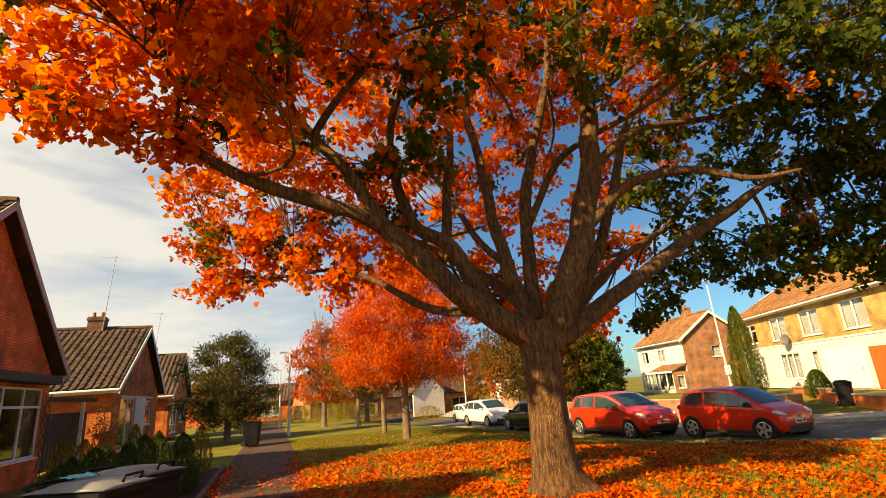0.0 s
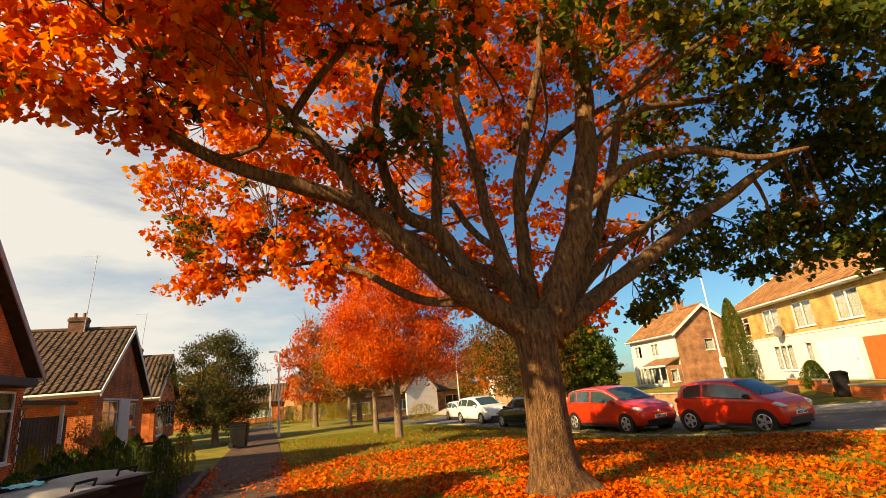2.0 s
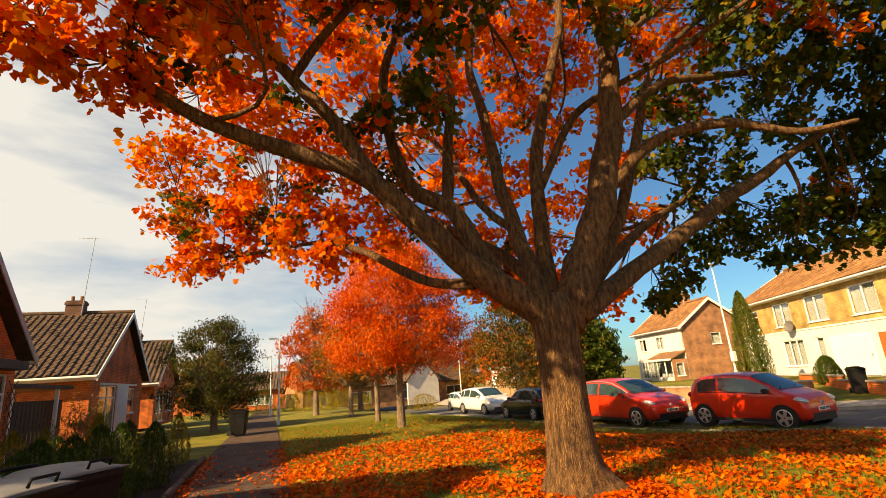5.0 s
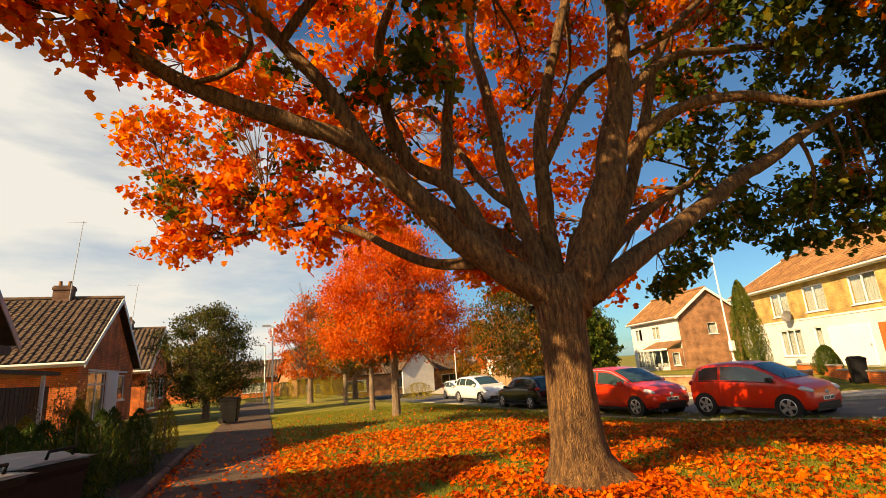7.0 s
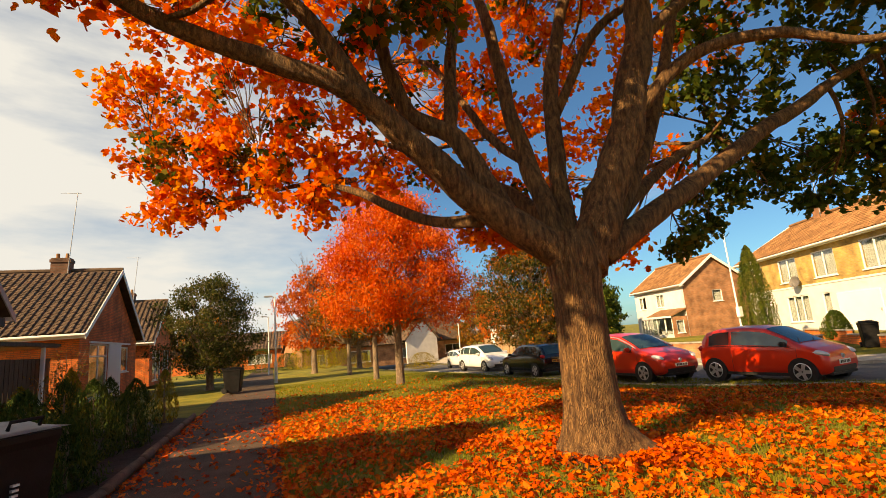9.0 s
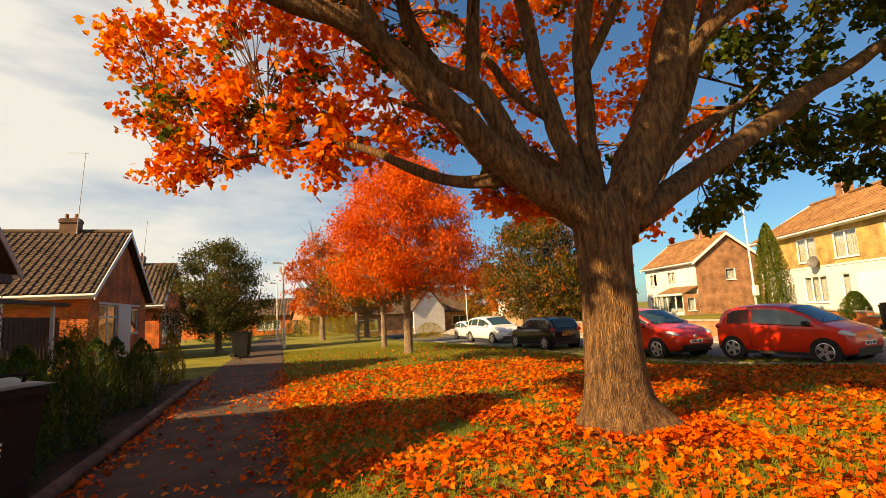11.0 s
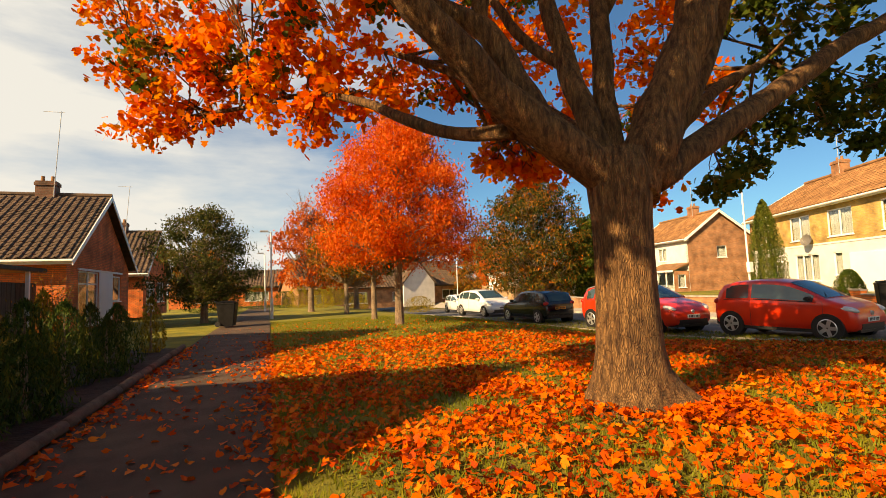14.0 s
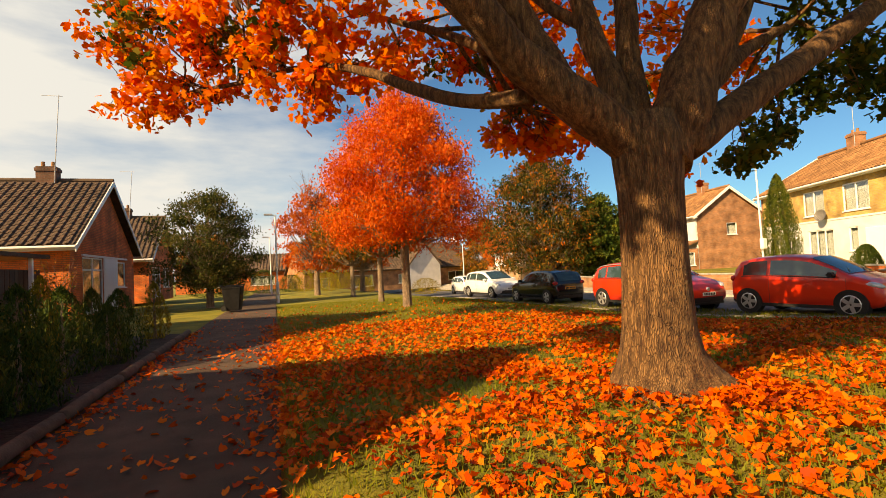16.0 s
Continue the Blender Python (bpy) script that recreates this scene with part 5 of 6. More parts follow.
# the side towards the sun; partly unseen, added to shade trunk, limbs and verge
ORANGE_MASSES_E = [
    (-2.90, -0.40, 6.55, 0.80), (-2.70, -0.50, 7.65, 1.00), (-2.50, -0.40, 8.85, 1.10), (-1.00, 0.30, 5.95, 0.85),
    (-0.90, 0.30, 7.15, 1.00), (-0.80, 0.30, 8.35, 1.10), (0.60, 0.80, 8.15, 1.00),
    (-1.90, -0.10, 6.85, 0.80), (-1.80, -0.10, 8.15, 1.00), (0.00, 1.20, 9.45, 1.10), (-1.20, -1.20, 7.75, 0.90),
    (0.40, -0.50, 8.45, 0.90), (-0.60, -1.30, 6.60, 0.80), (-1.20, -1.60, 7.20, 0.90),
    (-1.50, 0.60, 6.50, 0.70),
]
# unseen leaf masses over the limbs, added to block sky light from above
SHADE_DOME_MASSES = [(x + 0.5 * math.sin(3.1 * i + 1.7 * j), y + 0.5 * math.sin(2.3 * i + 4.1 * j), 12.0 - 0.06 * ((x - 3.5) ** 2 + (y - 2.0) ** 2) + 0.7 * math.sin(5.3 * i + 2.9 * j), 1.15)
               for i, x in enumerate((2.4, 4.2, 6.0, 7.8)) for j, y in enumerate((-0.4, 1.4))]
GREEN_MASSES_D = [
    (1.90, 1.30, 5.70, 0.50), (2.00, 1.30, 7.00, 0.70), (2.30, 0.90, 8.20, 0.90),
    (3.20, 0.80, 8.60, 0.90), (4.60, 0.40, 8.40, 0.90), (6.00, -0.20, 7.60, 0.90),
]
GREEN_MASSES_A = [
    (7.99, 2.97, 7.29, 0.80), (8.67, 2.94, 5.96, 0.80), (8.28, 1.39, 7.15, 0.90), (8.12, 0.38, 7.68, 1.00),
    (10.27, 1.75, 7.30, 0.90), (9.14, 0.03, 7.45, 1.00), (9.30, -0.56, 7.94, 1.10), (10.89, 0.47, 6.91, 1.00),
    (10.63, -0.50, 7.44, 1.10), (11.85, 2.26, 6.17, 1.00), (12.40, 1.53, 6.18, 1.00), (12.69, 1.43, 4.99, 1.00),
    (12.33, 2.62, 5.11, 0.90), (10.71, 3.29, 4.83, 0.90), (9.64, 3.66, 4.32, 0.80), (8.91, 4.35, 3.89, 0.70),
    (8.38, 4.53, 3.27, 0.40), (10.79, 3.15, 3.83, 0.45),
]
GREEN_MASSES_B = [
    (12.12, 2.58, 4.20, 0.70), (12.45, 2.04, 4.05, 0.70), (12.27, 0.52, 6.53, 1.20), (13.12, 0.75, 5.45, 1.20),
    (13.48, 1.15, 3.96, 1.00), (12.30, -0.55, 7.40, 1.30), (9.44, 4.16, 5.22, 0.70), (8.53, 4.06, 6.42, 0.70),
    (3.78, -0.00, 7.45, 0.80), (1.80, 1.33, 7.00, 0.75), (2.57, 0.42, 7.79, 0.80), (0.90, 3.23, 6.23, 0.50),
    (-0.18, 1.60, 8.13, 0.60), (-1.12, 7.86, 5.96, 0.50), (1.70, 2.32, 6.08, 0.60), (14.17, 0.17, 6.39, 1.30),
    (1.65, 3.71, 5.23, 0.45),
]
GREEN_MASSES_C = [
    (9.64, 2.18, 6.57, 0.80), (11.35, 2.85, 4.85, 0.60), (8.35, 1.58, 8.45, 0.80), (4.82, 0.69, 6.89, 0.60),
    (7.29, 1.20, 10.72, 1.20), (9.60, 0.39, 10.17, 1.30), (12.06, -0.47, 9.92, 1.50),
]


def big_tree():
    rng = np.random.default_rng(11)
    t = thing("maple_tree", pose(3.65, 1.95, 0), "large spreading maple tree, leaves turning orange, some still green", "tree")
    inv = Vector((3.65, 1.95, 0))
    # trunk with root flare and buttresses
    vs, fs = [], []
    zs = [-0.12, 0.0, 0.06, 0.14, 0.26, 0.42, 0.65, 0.95, 1.3, 1.7, 2.05, 2.3, 2.55, 2.8]
    rs = [0.62, 0.55, 0.49, 0.45, 0.415, 0.385, 0.355, 0.335, 0.32, 0.315, 0.32, 0.34, 0.36, 0.30]
    S = 40
    for z, r in zip(zs, rs):
        lx = 0.06 * z * 0 - 0.0
        flare = max(0.0, (0.55 - z) / 0.55) ** 1.6
        for k in range(S):
            a = 2 * math.pi * k / S
            lob = 1 + flare * 0.34 * (2.3 * max(0, math.cos(a + 0.42)) ** 7 + 0.6 * max(0, math.cos(a - 2.0)) ** 6 + 0.5 * max(0, math.cos(a + 2.1)) ** 8)
            bumpy = 1 + 0.022 * noise.noise((math.cos(a) * 2.4, math.sin(a) * 2.4, z * 1.2)) + 0.012 * math.sin(9 * a + z)
            vs.append((lx + r * lob * bumpy * math.cos(a), r * lob * bumpy * math.sin(a), z))
    for i in range(len(zs) - 1):
        for k in range(S):
            a, b = i * S + k, i * S + (k + 1) % S
            fs.append((a, b, b + S, a + S))
    fs.append(tuple(range((len(zs) - 1) * S, len(zs) * S)))
    part("trunk", mesh_of("trunk", vs, fs, M_BARK, True), M_BARK, t)
    nodes = []
    for rows in BOUGHS:
        ln = smooth_line([(x - inv.x, y - inv.y, z, r) for x, y, z, r in rows], 6)
        wob = []
        for i, q in enumerate(ln):
            w = 0.35 * q[3]
            wob.append((q[0] + w * noise.noise((q[0] * 2, q[1] * 2, q[2] * 2)), q[1] + w * noise.noise((q[0] * 2 + 9, q[1] * 2, q[2] * 2)), q[2], q[3] * (1 + 0.12 * noise.noise((q[2] * 3, q[0] * 3, 2)))))
        v, f = tube([q[:3] for q in wob], [q[3] for q in wob], 12)
        part("limb", mesh_of("limb", v, f, M_BARK, True), M_BARK, t)
        for q in wob[len(wob) // 4:]:
            nodes.append(q)
    nodes = np.array(nodes)
    segs, pos = [], {"o": [], "g": []}
    for kind, masses in (("o", ORANGE_MASSES_A + ORANGE_MASSES_B + ORANGE_MASSES_C + ORANGE_MASSES_D + ORANGE_MASSES_E + SHADE_DOME_MASSES), ("g", GREEN_MASSES_A + GREEN_MASSES_B + GREEN_MASSES_C + GREEN_MASSES_D)):
        for x, y, z, r in masses:
            c = np.array((x - inv.x, y - inv.y, z))
            d = np.linalg.norm(nodes[:, :3] - c, axis=1)
            q = nodes[np.argmin(d)]
            dist = d.min()
            bend = rng.normal(size=3) * 0.1 * dist
            r0 = min(q[3] * 0.7, 0.02 + 0.012 * dist)
            way = [q[:3] + (c - q[:3]) * f + bend * math.sin(math.pi * f) + np.array((0, 0, -0.08 * dist * math.sin(math.pi * f))) for f in np.linspace(0, 1, 7)]
            segs.append((way, list(np.linspace(r0, 0.012, 7))))
            for i in range(int(5 + 15 * r * r) if r != 1.15 else 11):
                v = rng.normal(size=3)
                v *= r * rng.uniform(0.3, 1) ** 0.5 / np.linalg.norm(v)
                p = c + v * np.array((1, 1, 0.8))
                a = way[int(rng.integers(3, 7))]
                m = (a + p) / 2 + rng.normal(size=3) * 0.07
                segs.append(([a, m, p], [0.011, 0.008, 0.003]))
                n = int(rng.uniform(20, 40) if kind == "o" else rng.uniform(16, 30) if x < 5 else rng.uniform(26, 46))
                kd = kind if rng.uniform() > (0.07 if kind == "o" else 0.40 if x < 5 else 0.05) else ("g" if kind == "o" else "o")
                pos[kd].append(p + rng.normal(size=(n, 3)) * np.array((0.15, 0.15, 0.11)))
    tagged(part("twig_mass", twig_mesh("twig_mass", segs, M_BARK), M_BARK, t), kind="stuff")
    for name, ps, m, lab in (("orange_foliage", pos["o"], M_LEAF_O, "orange autumn leaves"), ("green_foliage", pos["g"], M_LEAF_G, "dark green leaves")):
        ps = np.concatenate(ps)
        tagged(part(name, leaf_mesh(name, ps, rng.uniform(0.10, 0.18, len(ps)), m, rng, LOBED, 0.25, 0.5, 0.35, 0.18), m, t, lab), kind="stuff")


big_tree()


def small_tree(x, y, h, trunk_h, tr, rad, material, label, seed, n=220, per=40, size=(0.09, 0.16), cone=0.0, bare=0, bark=None, lean=0.0, shape=OVAL, squash=1.0, base=None):
    """A street tree: tapered trunk, limbs to every part of the crown, twigs and single leaves."""
    rng = np.random.default_rng(seed)
    bark = bark or M_BARK2
    t = thing("tree", pose(x, y, ground_z(x, y)), label, "tree", group="trees on the green")
    top = h * 0.93
    ln = [(0, 0, -0.1, tr * 1.5), (0, 0, 0.15, tr * 1.12), (lean * 0.3, 0.02, trunk_h * 0.6, tr * 0.95), (lean * 0.6, 0, trunk_h, tr * 0.85), (lean, 0.05, (trunk_h + top) / 2, tr * 0.5), (lean * 1.1, 0, top, 0.02)]
    part("trunk", tube_mesh("trunk", ln, bark, 14, 5), bark, t)
    segs, pos = [], []
    zb = trunk_h * 0.9 if base is None else base
    nb = max(14, int(9 * rad + 6 * (h - zb)))
    for j in range(nb):
        f = (j + rng.uniform(0.1, 0.9)) / nb
        f = f ** (1.0 + 0.5 * cone)
        prof = math.sqrt(max(0.03, 1 - ((f - 0.26) / 0.76) ** 2)) * (1 - 0.4 * cone * f) if cone else math.sqrt(max(0.05, 1 - ((f - 0.42) / 0.6) ** 2))
        a = j * 2.4 + rng.uniform(-0.5, 0.5)
        R = rad * prof * (1 + 0.22 * noise.noise((1.6 * math.cos(a) + seed, 1.6 * math.sin(a), 3.2 * f)))
        z = zb + (h - zb) * f * 0.93 + 0.25
        ext = np.array((0.30 * R + 0.12 * rad, 0.30 * R + 0.12 * rad, 0.085 * (h - zb) + 0.05 * rad))
        ctr = np.array((max(0.0, R - ext[0]) * math.cos(a) + lean, max(0.0, R - ext[0]) * math.sin(a), z))
        s = np.array((lean * 0.8, 0, min(top, max(trunk_h * 0.85, z - R * 0.7))))
        rr = 0.02 + 0.014 * R
        mid = s * 0.5 + ctr * 0.5 + np.array((0, 0, -0.08 * R))
        segs.append(([s, mid, ctr], [rr, rr * 0.7, rr * 0.35]))
        for i in range(max(3, n // nb)):
            v = rng.normal(size=3)
            v *= rng.uniform(0.35, 1) ** 0.6 / np.linalg.norm(v)
            p = ctr + v * ext
            segs.append(([ctr + (mid - ctr) * rng.uniform(0, 0.5), (ctr + p) / 2 + rng.normal(size=3) * 0.05, p], [0.012, 0.008, 0.003]))
            k = int(rng.uniform(0.5, 1.5) * per)
            sp = 0.115 * rad ** 0.6
            pos.append(p + rng.normal(size=(k, 3)) * np.array((sp, sp, sp * 0.7)))
    for i in range(bare):
        a, f = rng.uniform(0, 2 * math.pi), rng.uniform(0.3, 1)
        s = np.array((lean, 0, h * 0.8))
        e = np.array((rad * 0.6 * f * math.cos(a) + lean, rad * 0.6 * f * math.sin(a), h + rng.uniform(0.2, 1.6)))
        segs.append(([s, (s + e) / 2 + rng.normal(size=3) * 0.15, e], [0.025, 0.014, 0.004]))
    tagged(part("twig_mass", twig_mesh("twig_mass", segs, bark), bark, t), kind="stuff")
    pos = np.concatenate(pos)
    tagged(part("crown", leaf_mesh("crown", pos, rng.uniform(*size, len(pos)), material, rng, shape), material, t), kind="stuff")
    return t


small_tree(4.45, 15.0, 7.3, 2.9, 0.15, 3.5, M_LEAF_R, "young street tree with a dense fiery red crown", 3, 700, 95, (0.075, 0.14), 0.6, base=2.3)
small_tree(4.4, 19.3, 5.0, 2.3, 0.12, 1.9, M_LEAF_D, "street tree with a dark olive crown on the green", 4, 160, 50, (0.1, 0.18))
small_tree(4.2, 26.2, 5.2, 2.1, 0.12, 2.3, M_LEAF_M, "small street tree with brown and orange leaves", 5, 200, 50, (0.12, 0.2))
small_tree(2.8, 33.6, 7.2, 2.0, 0.2, 3.2, M_LEAF_RM, "street tree with thinning red leaves and bare upper twigs", 6, 240, 50, (0.15, 0.25), bare=60)
small_tree(6.4, 36.0, 6.4, 2.0, 0.2, 3.2, M_LEAF_RM, "street tree with red and orange autumn leaves", 16, 220, 50, (0.15, 0.25))
small_tree(-3.1, 25.0, 5.6, 1.5, 0.17, 2.7, M_LEAF_D, "bushy garden tree with small olive leaves beside the path", 7, 420, 60, (0.09, 0.17), base=0.8)
small_tree(20.7, 33, 10.2, 1.5, 0.3, 5.4, M_LEAF_GO, "tall dense tree with green and orange leaves across the road", 8, 620, 52, (0.18, 0.30), base=1.2)
small_tree(24.5, 30.5, 6.0, 1.0, 0.25, 2.6, M_CONIFER, "dark evergreen tree across the road", 9, 300, 60, (0.18, 0.32), base=0.2)
small_tree(27.3, 34.0, 5.6, 0.8, 0.22, 2.3, M_CONIFER, "dark evergreen tree beside the white house", 18, 260, 55, (0.18, 0.32), base=0.1)
small_tree(30.6, 37.2, 5.2, 0.8, 0.22, 2.1, M_CONIFER, "dark evergreen tree beside the white house", 19, 220, 50, (0.18, 0.32), base=0.1)
small_tree(27, 58, 7.5, 1.5, 0.3, 4.5, M_LEAF_M, "distant tree with brown and orange leaves", 12, 200, 50, (0.25, 0.4), base=0.6)
small_tree(25.5, 48, 5.6, 1.0, 0.2, 3.4, M_LEAF_RM, "orange autumn tree behind the garden fence", 17, 260, 60, (0.16, 0.26), base=0.4)
small_tree(34, 60, 7.0, 1.5, 0.3, 4.5, M_LEAF_M, "distant tree with brown and orange leaves", 13, 200, 50, (0.25, 0.4), base=0.6)
small_tree(-7, 60, 6.5, 1.5, 0.3, 4.0, M_LEAF_M, "distant tree with brown leaves at the path's end", 14, 160, 50, (0.25, 0.4), base=1.0)
small_tree(6.0, 74, 7.5, 1.5, 0.3, 4.0, M_LEAF_D, "distant dark green tree beyond the houses", 15, 160, 50, (0.25, 0.4), base=1.0)


def conifer(x, y, h, r, material, label, seed, sharp=0.8, n=160, z0=None):
    """A dwarf conifer: a short stem and many upright scaly sprays."""
    rng = np.random.default_rng(seed)
    t = thing("conifer_shrub", pose(x, y, ground_z(x, y) if z0 is None else z0), label, "shrub", group="conifer shrubs")
    v, f = tube([(0, 0, 0), (0, 0, h * 0.5), (0, 0, h * 0.9)], [0.035, 0.025, 0.008], 6)
    part("stem", mesh_of("stem", v, f, M_BARK2), M_BARK2, t)
    pos, kk = [], int(n * 35 * max(0.4, r))
    f = rng.uniform(0, 1, kk) ** 1.15
    a = rng.uniform(0, 2 * math.pi, kk)
    prof = np.minimum(1, f * 6 + 0.45) * (1 - f ** 2.2) ** sharp
    rr = r * prof * (0.8 + 0.2 * np.sin(4 * a + seed + 5 * f) + 0.12 * np.sin(9 * a + 7 * f)) * rng.uniform(0.45, 1, kk) ** 0.4
    pos = np.stack([rr * np.cos(a), rr * np.sin(a), 0.04 + f * h], 1)
    tagged(part("foliage", leaf_mesh("foliage", pos, rng.uniform(0.026, 0.066, kk) * (1 + 0.35 * h / 2), material, rng, OVAL * np.array((0.6, 1.5)), 0, -0.9), material, t), kind="stuff")


for i, (x, y, h, r, g) in enumerate([(-2.62, 10.7, 1.3, 0.36, 1), (-2.75, 8.5, 1.2, 0.5, 0), (-2.9, 6.4, 1.3, 0.52, 0), (-3.6, 7.6, 1.5, 0.33, 1), (-2.85, 5.0, 1.35, 0.5, 0),
                                     (-3.6, 5.6, 1.2, 0.5, 0), (-3.5, 9.6, 1.25, 0.4, 0), (-2.8, 3.7, 1.3, 0.45, 0), (-4.8, 7.2, 1.3, 0.42, 1), (-5.2, 9.8, 1.2, 0.4, 1), (-4.4, 10.6, 0.9, 0.45, 0), (-4.3, 6.2, 1.0, 0.5, 0), (-2.62, 2.75, 1.1, 0.5, 0), (-3.3, 2.6, 1.15, 0.55, 0), (-3.4, 4.3, 1.25, 0.55, 0), (-2.6, 4.4, 0.95, 0.48, 0), (-2.6, 7.3, 1.0, 0.42, 0)]):
    conifer(x, y, h, r, M_GOLD if g else M_CONIFER, "golden dwarf conifer in the bed by the path" if g else "dark green bushy conifer in the bed by the path", 30 + i, 0.7)
conifer(24.0, 15.6, 5.0, 0.88, M_GREENCON, "tall narrow green conifer before the houses", 60, 0.62, 800)
conifer(24.0, 11.9, 1.25, 0.62, M_CONIFER, "round clipped dark evergreen bush behind the wall", 61, 0.45, 700)
for i, (x, y, h, r) in enumerate([(14.5, 46, 1.6, 1.8), (1.5, 48, 1.6, 1.6), (4.5, 42, 1.9, 1.3), (-3.2, 44, 1.4, 1.2), (8.5, 47, 1.5, 1.2), (-1.0, 47.5, 2.2, 1.6), (2.6, 46, 2.0, 1.5), (-5.5, 45, 2.4, 1.8), (6.2, 49, 2.4, 1.8)]):
    conifer(x, y, h, r, M_GOLD if i % 2 == 0 else M_CONIFER, "rounded garden hedge bush before the far houses", 70 + i, 0.4, 120)


def climber(x, y, seed, label):
    """A loose shrub with bronze leaves on thin canes."""
    rng = np.random.default_rng(seed)
    t = thing("shrub", pose(x, y, 0), label, "shrub")
    segs, pos = [], []
    for i in range(14):
        e = np.array((rng.normal() * 0.35, rng.normal() * 0.4, rng.uniform(1.2, 2.3)))
        segs.append(([np.zeros(3), e * 0.5 + rng.normal(size=3) * 0.1, e], [0.015, 0.01, 0.004]))
        for k in range(28):
            pos.append(e * rng.uniform(0.4, 1) + rng.normal(size=3) * 0.14)
    part("canes", twig_mesh("canes", segs, M_BARK2), M_BARK2, t)
    pos = np.array(pos)
    tagged(part("foliage", leaf_mesh("foliage", pos, rng.uniform(0.06, 0.12, len(pos)), M_LEAF_M, rng, OVAL), M_LEAF_M, t), kind="stuff")


climber(-7.0, 18.2, 81, "bronze-leaved shrub against the brick wall")
climber(-6.7, 16.6, 82, "tall shrub with small bronze leaves by the porch")


# ---- bins, lamps ----
def wheelie_bin(m, label, mark=False, lid_mat=None, size=1.0):
    t = thing("wheelie_bin", m @ Matrix.Diagonal((size, size, size * 0.98, 1)), label, "bin", group="wheelie bins")
    bm = bmesh.new()
    secs = [(0.02, 0.23, 0.27), (0.25, 0.245, 0.30), (0.88, 0.28, 0.36), (0.93, 0.295, 0.375), (0.97, 0.295, 0.375)]
    rings = [[bm.verts.new((sx * w, sy * d, z)) for sx, sy in ((-1, -0.9), (-0.9, -1), (0.9, -1), (1, -0.9), (1, 0.9), (0.9, 1), (-0.9, 1), (-1, 0.9))] for z, w, d in secs]
    for a, b in zip(rings, rings[1:]):
        for i in range(8):
            bm.faces.new((a[i], a[(i + 1) % 8], b[(i + 1) % 8], b[i]))
    bm.faces.new(rings[0][::-1])
    bm.faces.new(rings[-1])
    part("body", bm, M_BIN, t)
    bm = bmesh.new()
    n = 12
    rows = []
    for j in range(n + 1):
        y = -0.41 + 0.82 * j / n
        bulge = 0.045 * math.sin(math.pi * j / n) ** 0.6
        rows.append([bm.verts.new((x, y, 0.985 + bulge * (1 - (abs(x) / 0.32) ** 4) + (0.02 if abs(x) < 0.2 and 2 < j < 10 else 0))) for x in np.linspace(-0.31, 0.31, 11)])
    for j in range(n):
        for i in range(10):
            bm.faces.new((rows[j][i], rows[j][i + 1], rows[j + 1][i + 1], rows[j + 1][i]))
    bmesh.ops.solidify(bm, geom=bm.faces[:], thickness=0.025)
    lid = part("lid", bm, lid_mat or M_LID, t, "weathered plastic lid", True)
    v, f = tube([(-0.2, 0.36, 0.99), (-0.2, 0.44, 1.03), (-0.12, 0.46, 1.035), (0.12, 0.46, 1.035), (0.2, 0.44, 1.03), (0.2, 0.36, 0.99)], [0.016] * 6, 8)
    part("handle", mesh_of("handle", v, f, M_BIN, True), M_BIN, t)
    v, f = tube([(-0.1, -0.38, 1.02), (-0.1, -0.40, 1.07), (0.1, -0.40, 1.07), (0.1, -0.38, 1.02)], [0.012] * 4, 8)
    part("lid_grip", mesh_of("lid_grip", v, f, M_BIN, True), M_BIN, lid)
    for s in (-1, 1):
        v, f = tube([(s * 0.25, 0.3, 0.1), (s * 0.31, 0.3, 0.1)], [0.1, 0.1], 18)
        part("wheel", mesh_of("wheel", v, f, M_TYRE), M_TYRE, t)
    if mark:
        bm = bmesh.new()
        for z in (0.60, 0.632, 0.664):
            box(bm, -0.03, 0.012, -0.352 - (z - 0.55) * 0.1, -0.34, z, z + 0.014)
        part("painted_mark", bm, M_PLATE, t, "worn white painted bars")
    return t


wheelie_bin(pose(-2.17, 1.24, 0.05, 0, 0, 60), "black wheelie bin beside the path, weathered lid paled with sky sheen", True, size=1.13)
wheelie_bin(pose(-2.32, 0.40, 0.05, 0, 0, 64), "black wheelie bin with packaging on top, scuffed lid paled with sky sheen", False, size=1.13)
pk = tagged(new("packaging", None), "crumpled cyan packaging lying on a bin lid", "packaging")
bm = bmesh.new()
for i in range(9):
    for j in range(6):
        bm.verts.new((i * 0.035, j * 0.04, 0.03 * noise.noise((i * 0.8, j * 0.8, 3)) + 0.03))
bm.verts.ensure_lookup_table()
for i in range(8):
    for j in range(5):
        bm.faces.new([bm.verts[k] for k in (i * 6 + j, i * 6 + j + 6, i * 6 + j + 7, i * 6 + j + 1)])
part("sheet", bm, M_CYAN, pk)
pk.matrix_world = pose(-2.50, 0.36, 1.20, 4, 0, 40)
wheelie_bin(pose(-1.62, 19.5, 0.02, 0, 0, 80), "black wheelie bin standing at the edge of the path", lid_mat=M_BIN)
wheelie_bin(pose(-1.70, 20.2, 0.02, 0, 0, 84), "black wheelie bin standing at the edge of the path", lid_mat=M_BIN)
wheelie_bin(pose(22.0, 9.5, ground_z(22.0, 9.5), 0, 0, -50), "black wheelie bin by the garden wall", lid_mat=M_BIN)


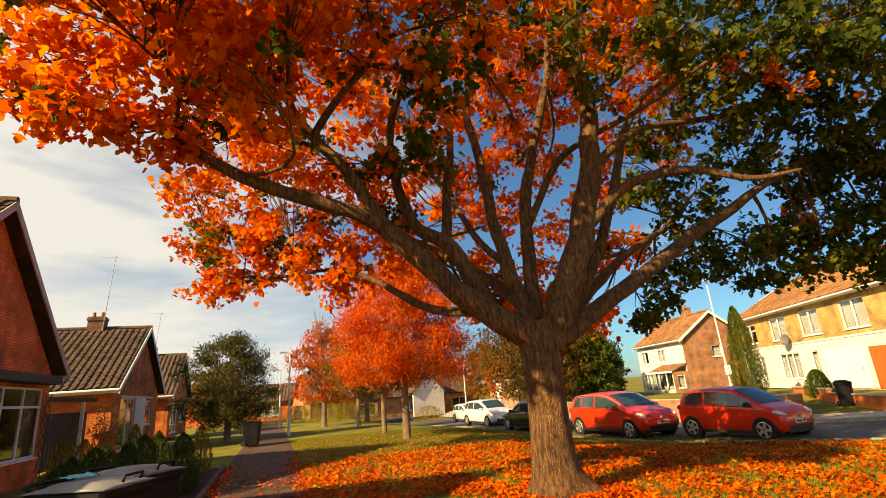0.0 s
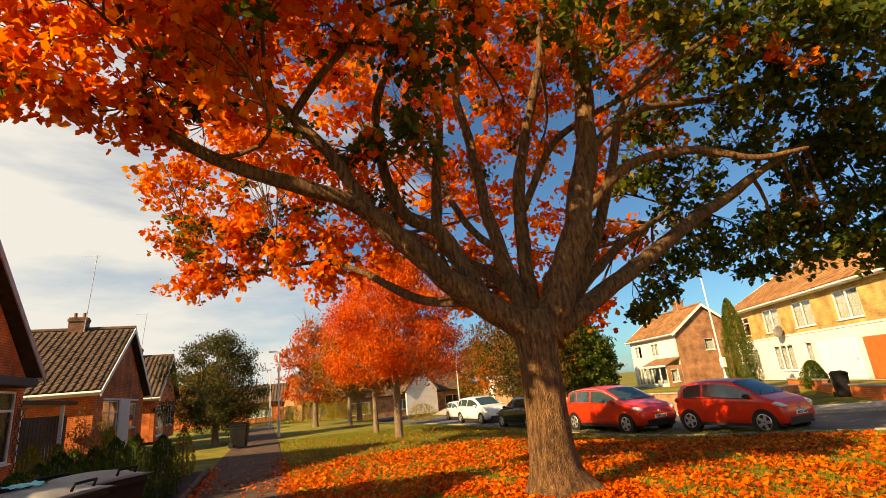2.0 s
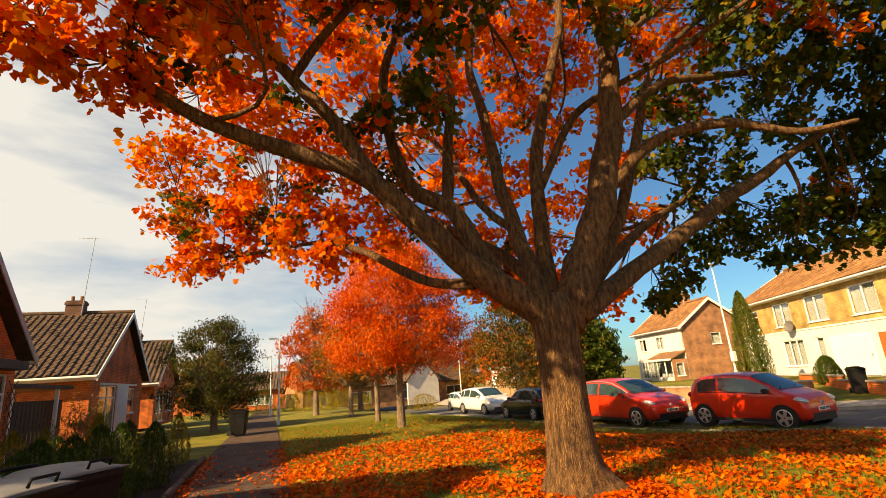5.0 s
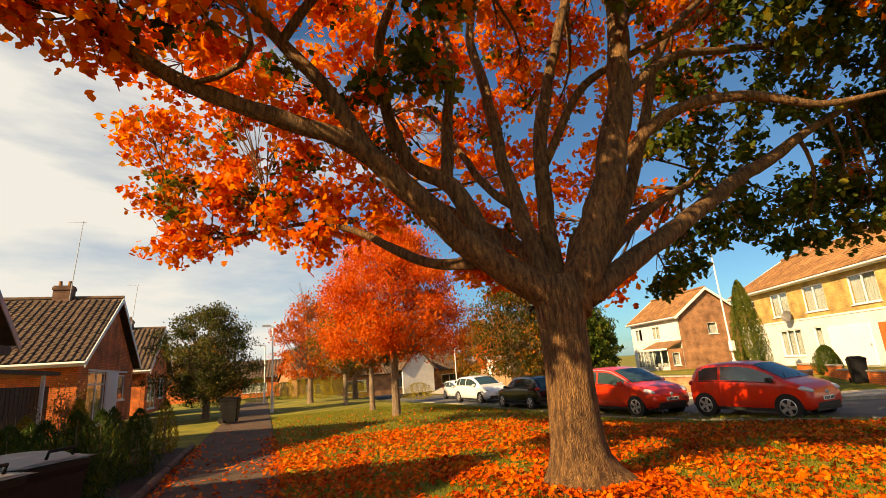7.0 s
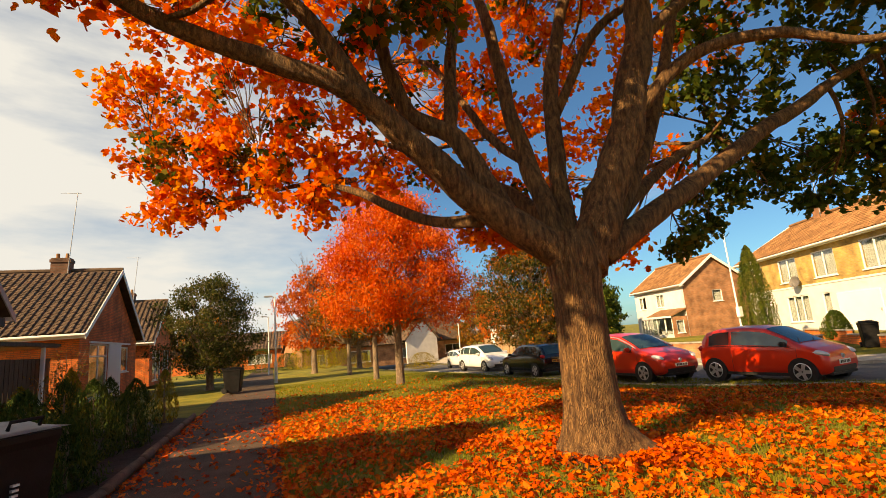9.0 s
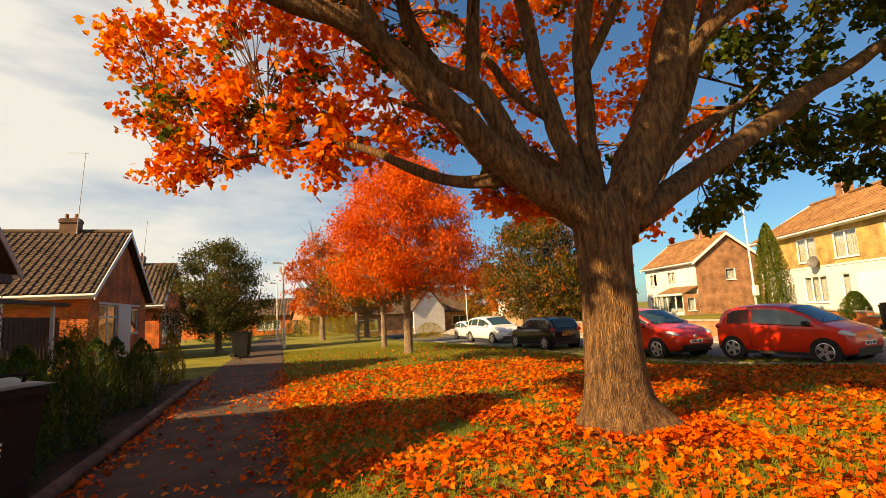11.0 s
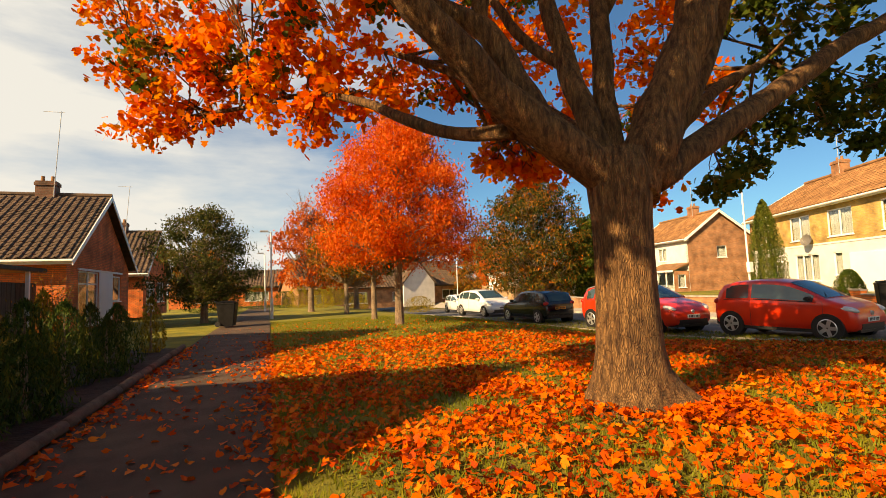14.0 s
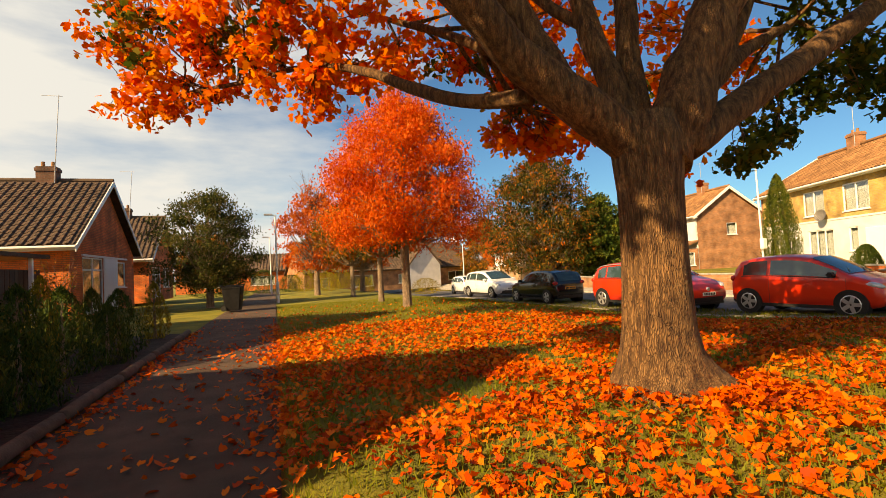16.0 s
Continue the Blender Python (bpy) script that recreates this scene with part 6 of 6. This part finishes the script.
def street_lamp(x, y, h, yaw, label, r=0.05, lean=0.0, arm=0.55):
    t = thing("street_lamp", pose(x, y, ground_z(x, y), 0, lean, 0), label, "street lamp", group="street lamps")
    v, f = tube([(0, 0, -0.1), (0, 0, 1.1), (0, 0, 1.12), (0, 0, h)], [r * 1.7, r * 1.7, r, r * 0.8], 12)
    part("post", mesh_of("post", v, f, M_POST, False), M_POST, t)
    c, s = math.cos(yaw), math.sin(yaw)
    v, f = tube([(0, 0, h - 0.03), (arm * 0.4 * c, arm * 0.4 * s, h + 0.02)], [r * 0.7, r * 0.6], 8)
    part("arm", mesh_of("arm", v, f, M_POST), M_POST, t)
    hd = boxed(0, arm * 0.8, -0.09, 0.09, -0.04, 0.05, bevel=0.02)
    o = part("lantern", hd, M_STEEL, t, "flat grey lantern head")
    o.matrix_local = Matrix.Translation((arm * 0.25 * c, arm * 0.25 * s, h + 0.02)) @ Matrix.Rotation(yaw, 4, "Z")
    part("access_door", boxed(-0.04, 0.04, -r * 1.75, -r * 1.5, 0.4, 0.85), M_STEEL, t)


street_lamp(0.12, 26.0, 4.75, math.pi, "slim pale grey street lamp at the path's edge")
street_lamp(-0.3, 40.0, 4.7, math.pi, "slim pale grey street lamp far along the path")
street_lamp(18.0, 44.0, 6.4, math.pi, "tall grey street lamp beyond the parked cars")
street_lamp(22.1, 15.1, 6.6, math.pi * 1.2, "tall grey street lamp on the pavement by the houses", 0.045, -1.0)
part_sign = thing("post_box_cabinet", pose(21.98, 14.96, ground_z(22.1, 15.1) + 1.55), "small pale box strapped to a lamp post", "box")
part("case", boxed(-0.12, 0.12, -0.1, 0.1, 0, 0.5, bevel=0.02), M_WHITE, part_sign)
tw = thing("white_tower", pose(27.0, 70, ground_z(27, 70)), "distant slim white chimney tower above the roofs", "tower")
v, f = tube([(0, 0, 0), (0, 0, 6.8)], [0.75, 0.65], 16)
part("shaft", mesh_of("shaft", v, f, M_RENDER), M_RENDER, tw)
v, f = tube([(0, 0, 6.8), (0, 0, 7.1)], [0.8, 0.8], 16)
part("cap", mesh_of("cap", v, f, M_STEEL), M_STEEL, tw)
part("block", boxed(-1.4, 1.4, -1.2, 1.2, 0, 3.4), M_RENDER, tw)


# ---- fallen leaves and grass ----
def litter():
    rng = np.random.default_rng(21)
    n = 92000
    a = rng.uniform(0, 2 * math.pi, n)
    r = 8.6 * rng.uniform(0, 1, n) ** 0.62
    x, y = 3.6 + r * np.cos(a) * 1.05, 1.6 + r * np.sin(a)
    keep = (x > 0.0) | (rng.uniform(0, 1, n) < 0.11)
    clump = np.array([noise.noise((p * 1.25, q * 1.25, 7)) for p, q in zip(x, y)])
    keep &= (clump * 0.9 + rng.uniform(-0.5, 0.6, n) > 0.03)
    x2, y2 = rng.uniform(-2.0, 9, 7000), rng.uniform(6, 19, 7000)
    k2 = rng.uniform(0, 1, 7000) < np.exp(-(y2 - 6) / 5.0) * np.where(x2 < 0, 0.4, 1)
    x, y = np.concatenate([x[keep], x2[k2]]), np.concatenate([y[keep], y2[k2]])
    # drifted along the edging
    y3 = rng.uniform(-2, 12, 420)
    x3 = -1.98 + np.abs(rng.normal(size=420)) * 0.16
    x4 = np.abs(rng.normal(size=700)) * -0.22 + 0.08
    y4 = rng.uniform(-2, 12, 700)
    x, y = np.concatenate([x, x3, x4]), np.concatenate([y, y3, y4])
    ok = (x > -2.0) & (x < 13)
    x, y = x[ok], y[ok]
    z = np.array([ground_z(p, q) for p, q in zip(x, y)]) + np.where((x > -2) & (x < 0), 0.025, 0.035) + rng.uniform(0, 0.035, len(x)) * (x > 0.1)
    d = np.hypot(x - 3.65, y - 1.95)
    z += 0.05 * np.exp(-((d - 0.6) / 0.5) ** 2)
    pos = np.stack([x, y, z], 1)
    me = leaf_mesh("fallen_leaves", pos, 0.036 + 0.068 * rng.beta(1.6, 2.2, len(pos)), M_FALLEN, rng, LOBED, 0.6, 0.0, 1.0, 0.25)
    tagged(new("fallen_leaves", me), "orange and yellow fallen maple leaves over grass and path", "fallen leaves", kind="stuff")


litter()


def grass():
    rng = np.random.default_rng(22)
    n = 170000
    x = rng.uniform(0.05, 13.0, n)
    y = -2.5 + 24 * rng.uniform(0, 1, n) ** 1.7
    keep = np.hypot(x - 3.65, y - 1.95) > 0.55
    x, y = x[keep], y[keep]
    pos = np.stack([x, y, np.array([ground_z(p, q) for p, q in zip(x, y)]) + 0.02], 1)
    blade = np.array([(-0.1, 0.0), (0.1, 0.0), (0.0, 1.0)])
    me = leaf_mesh("grass_blades", pos, rng.uniform(0.035, 0.09, len(pos)), M_BLADE, rng, blade, 0.0, -1.6, 0.2)
    tagged(new("grass_blades", me), "short green and yellowing grass blades on the verge", "grass", kind="stuff")


grass()
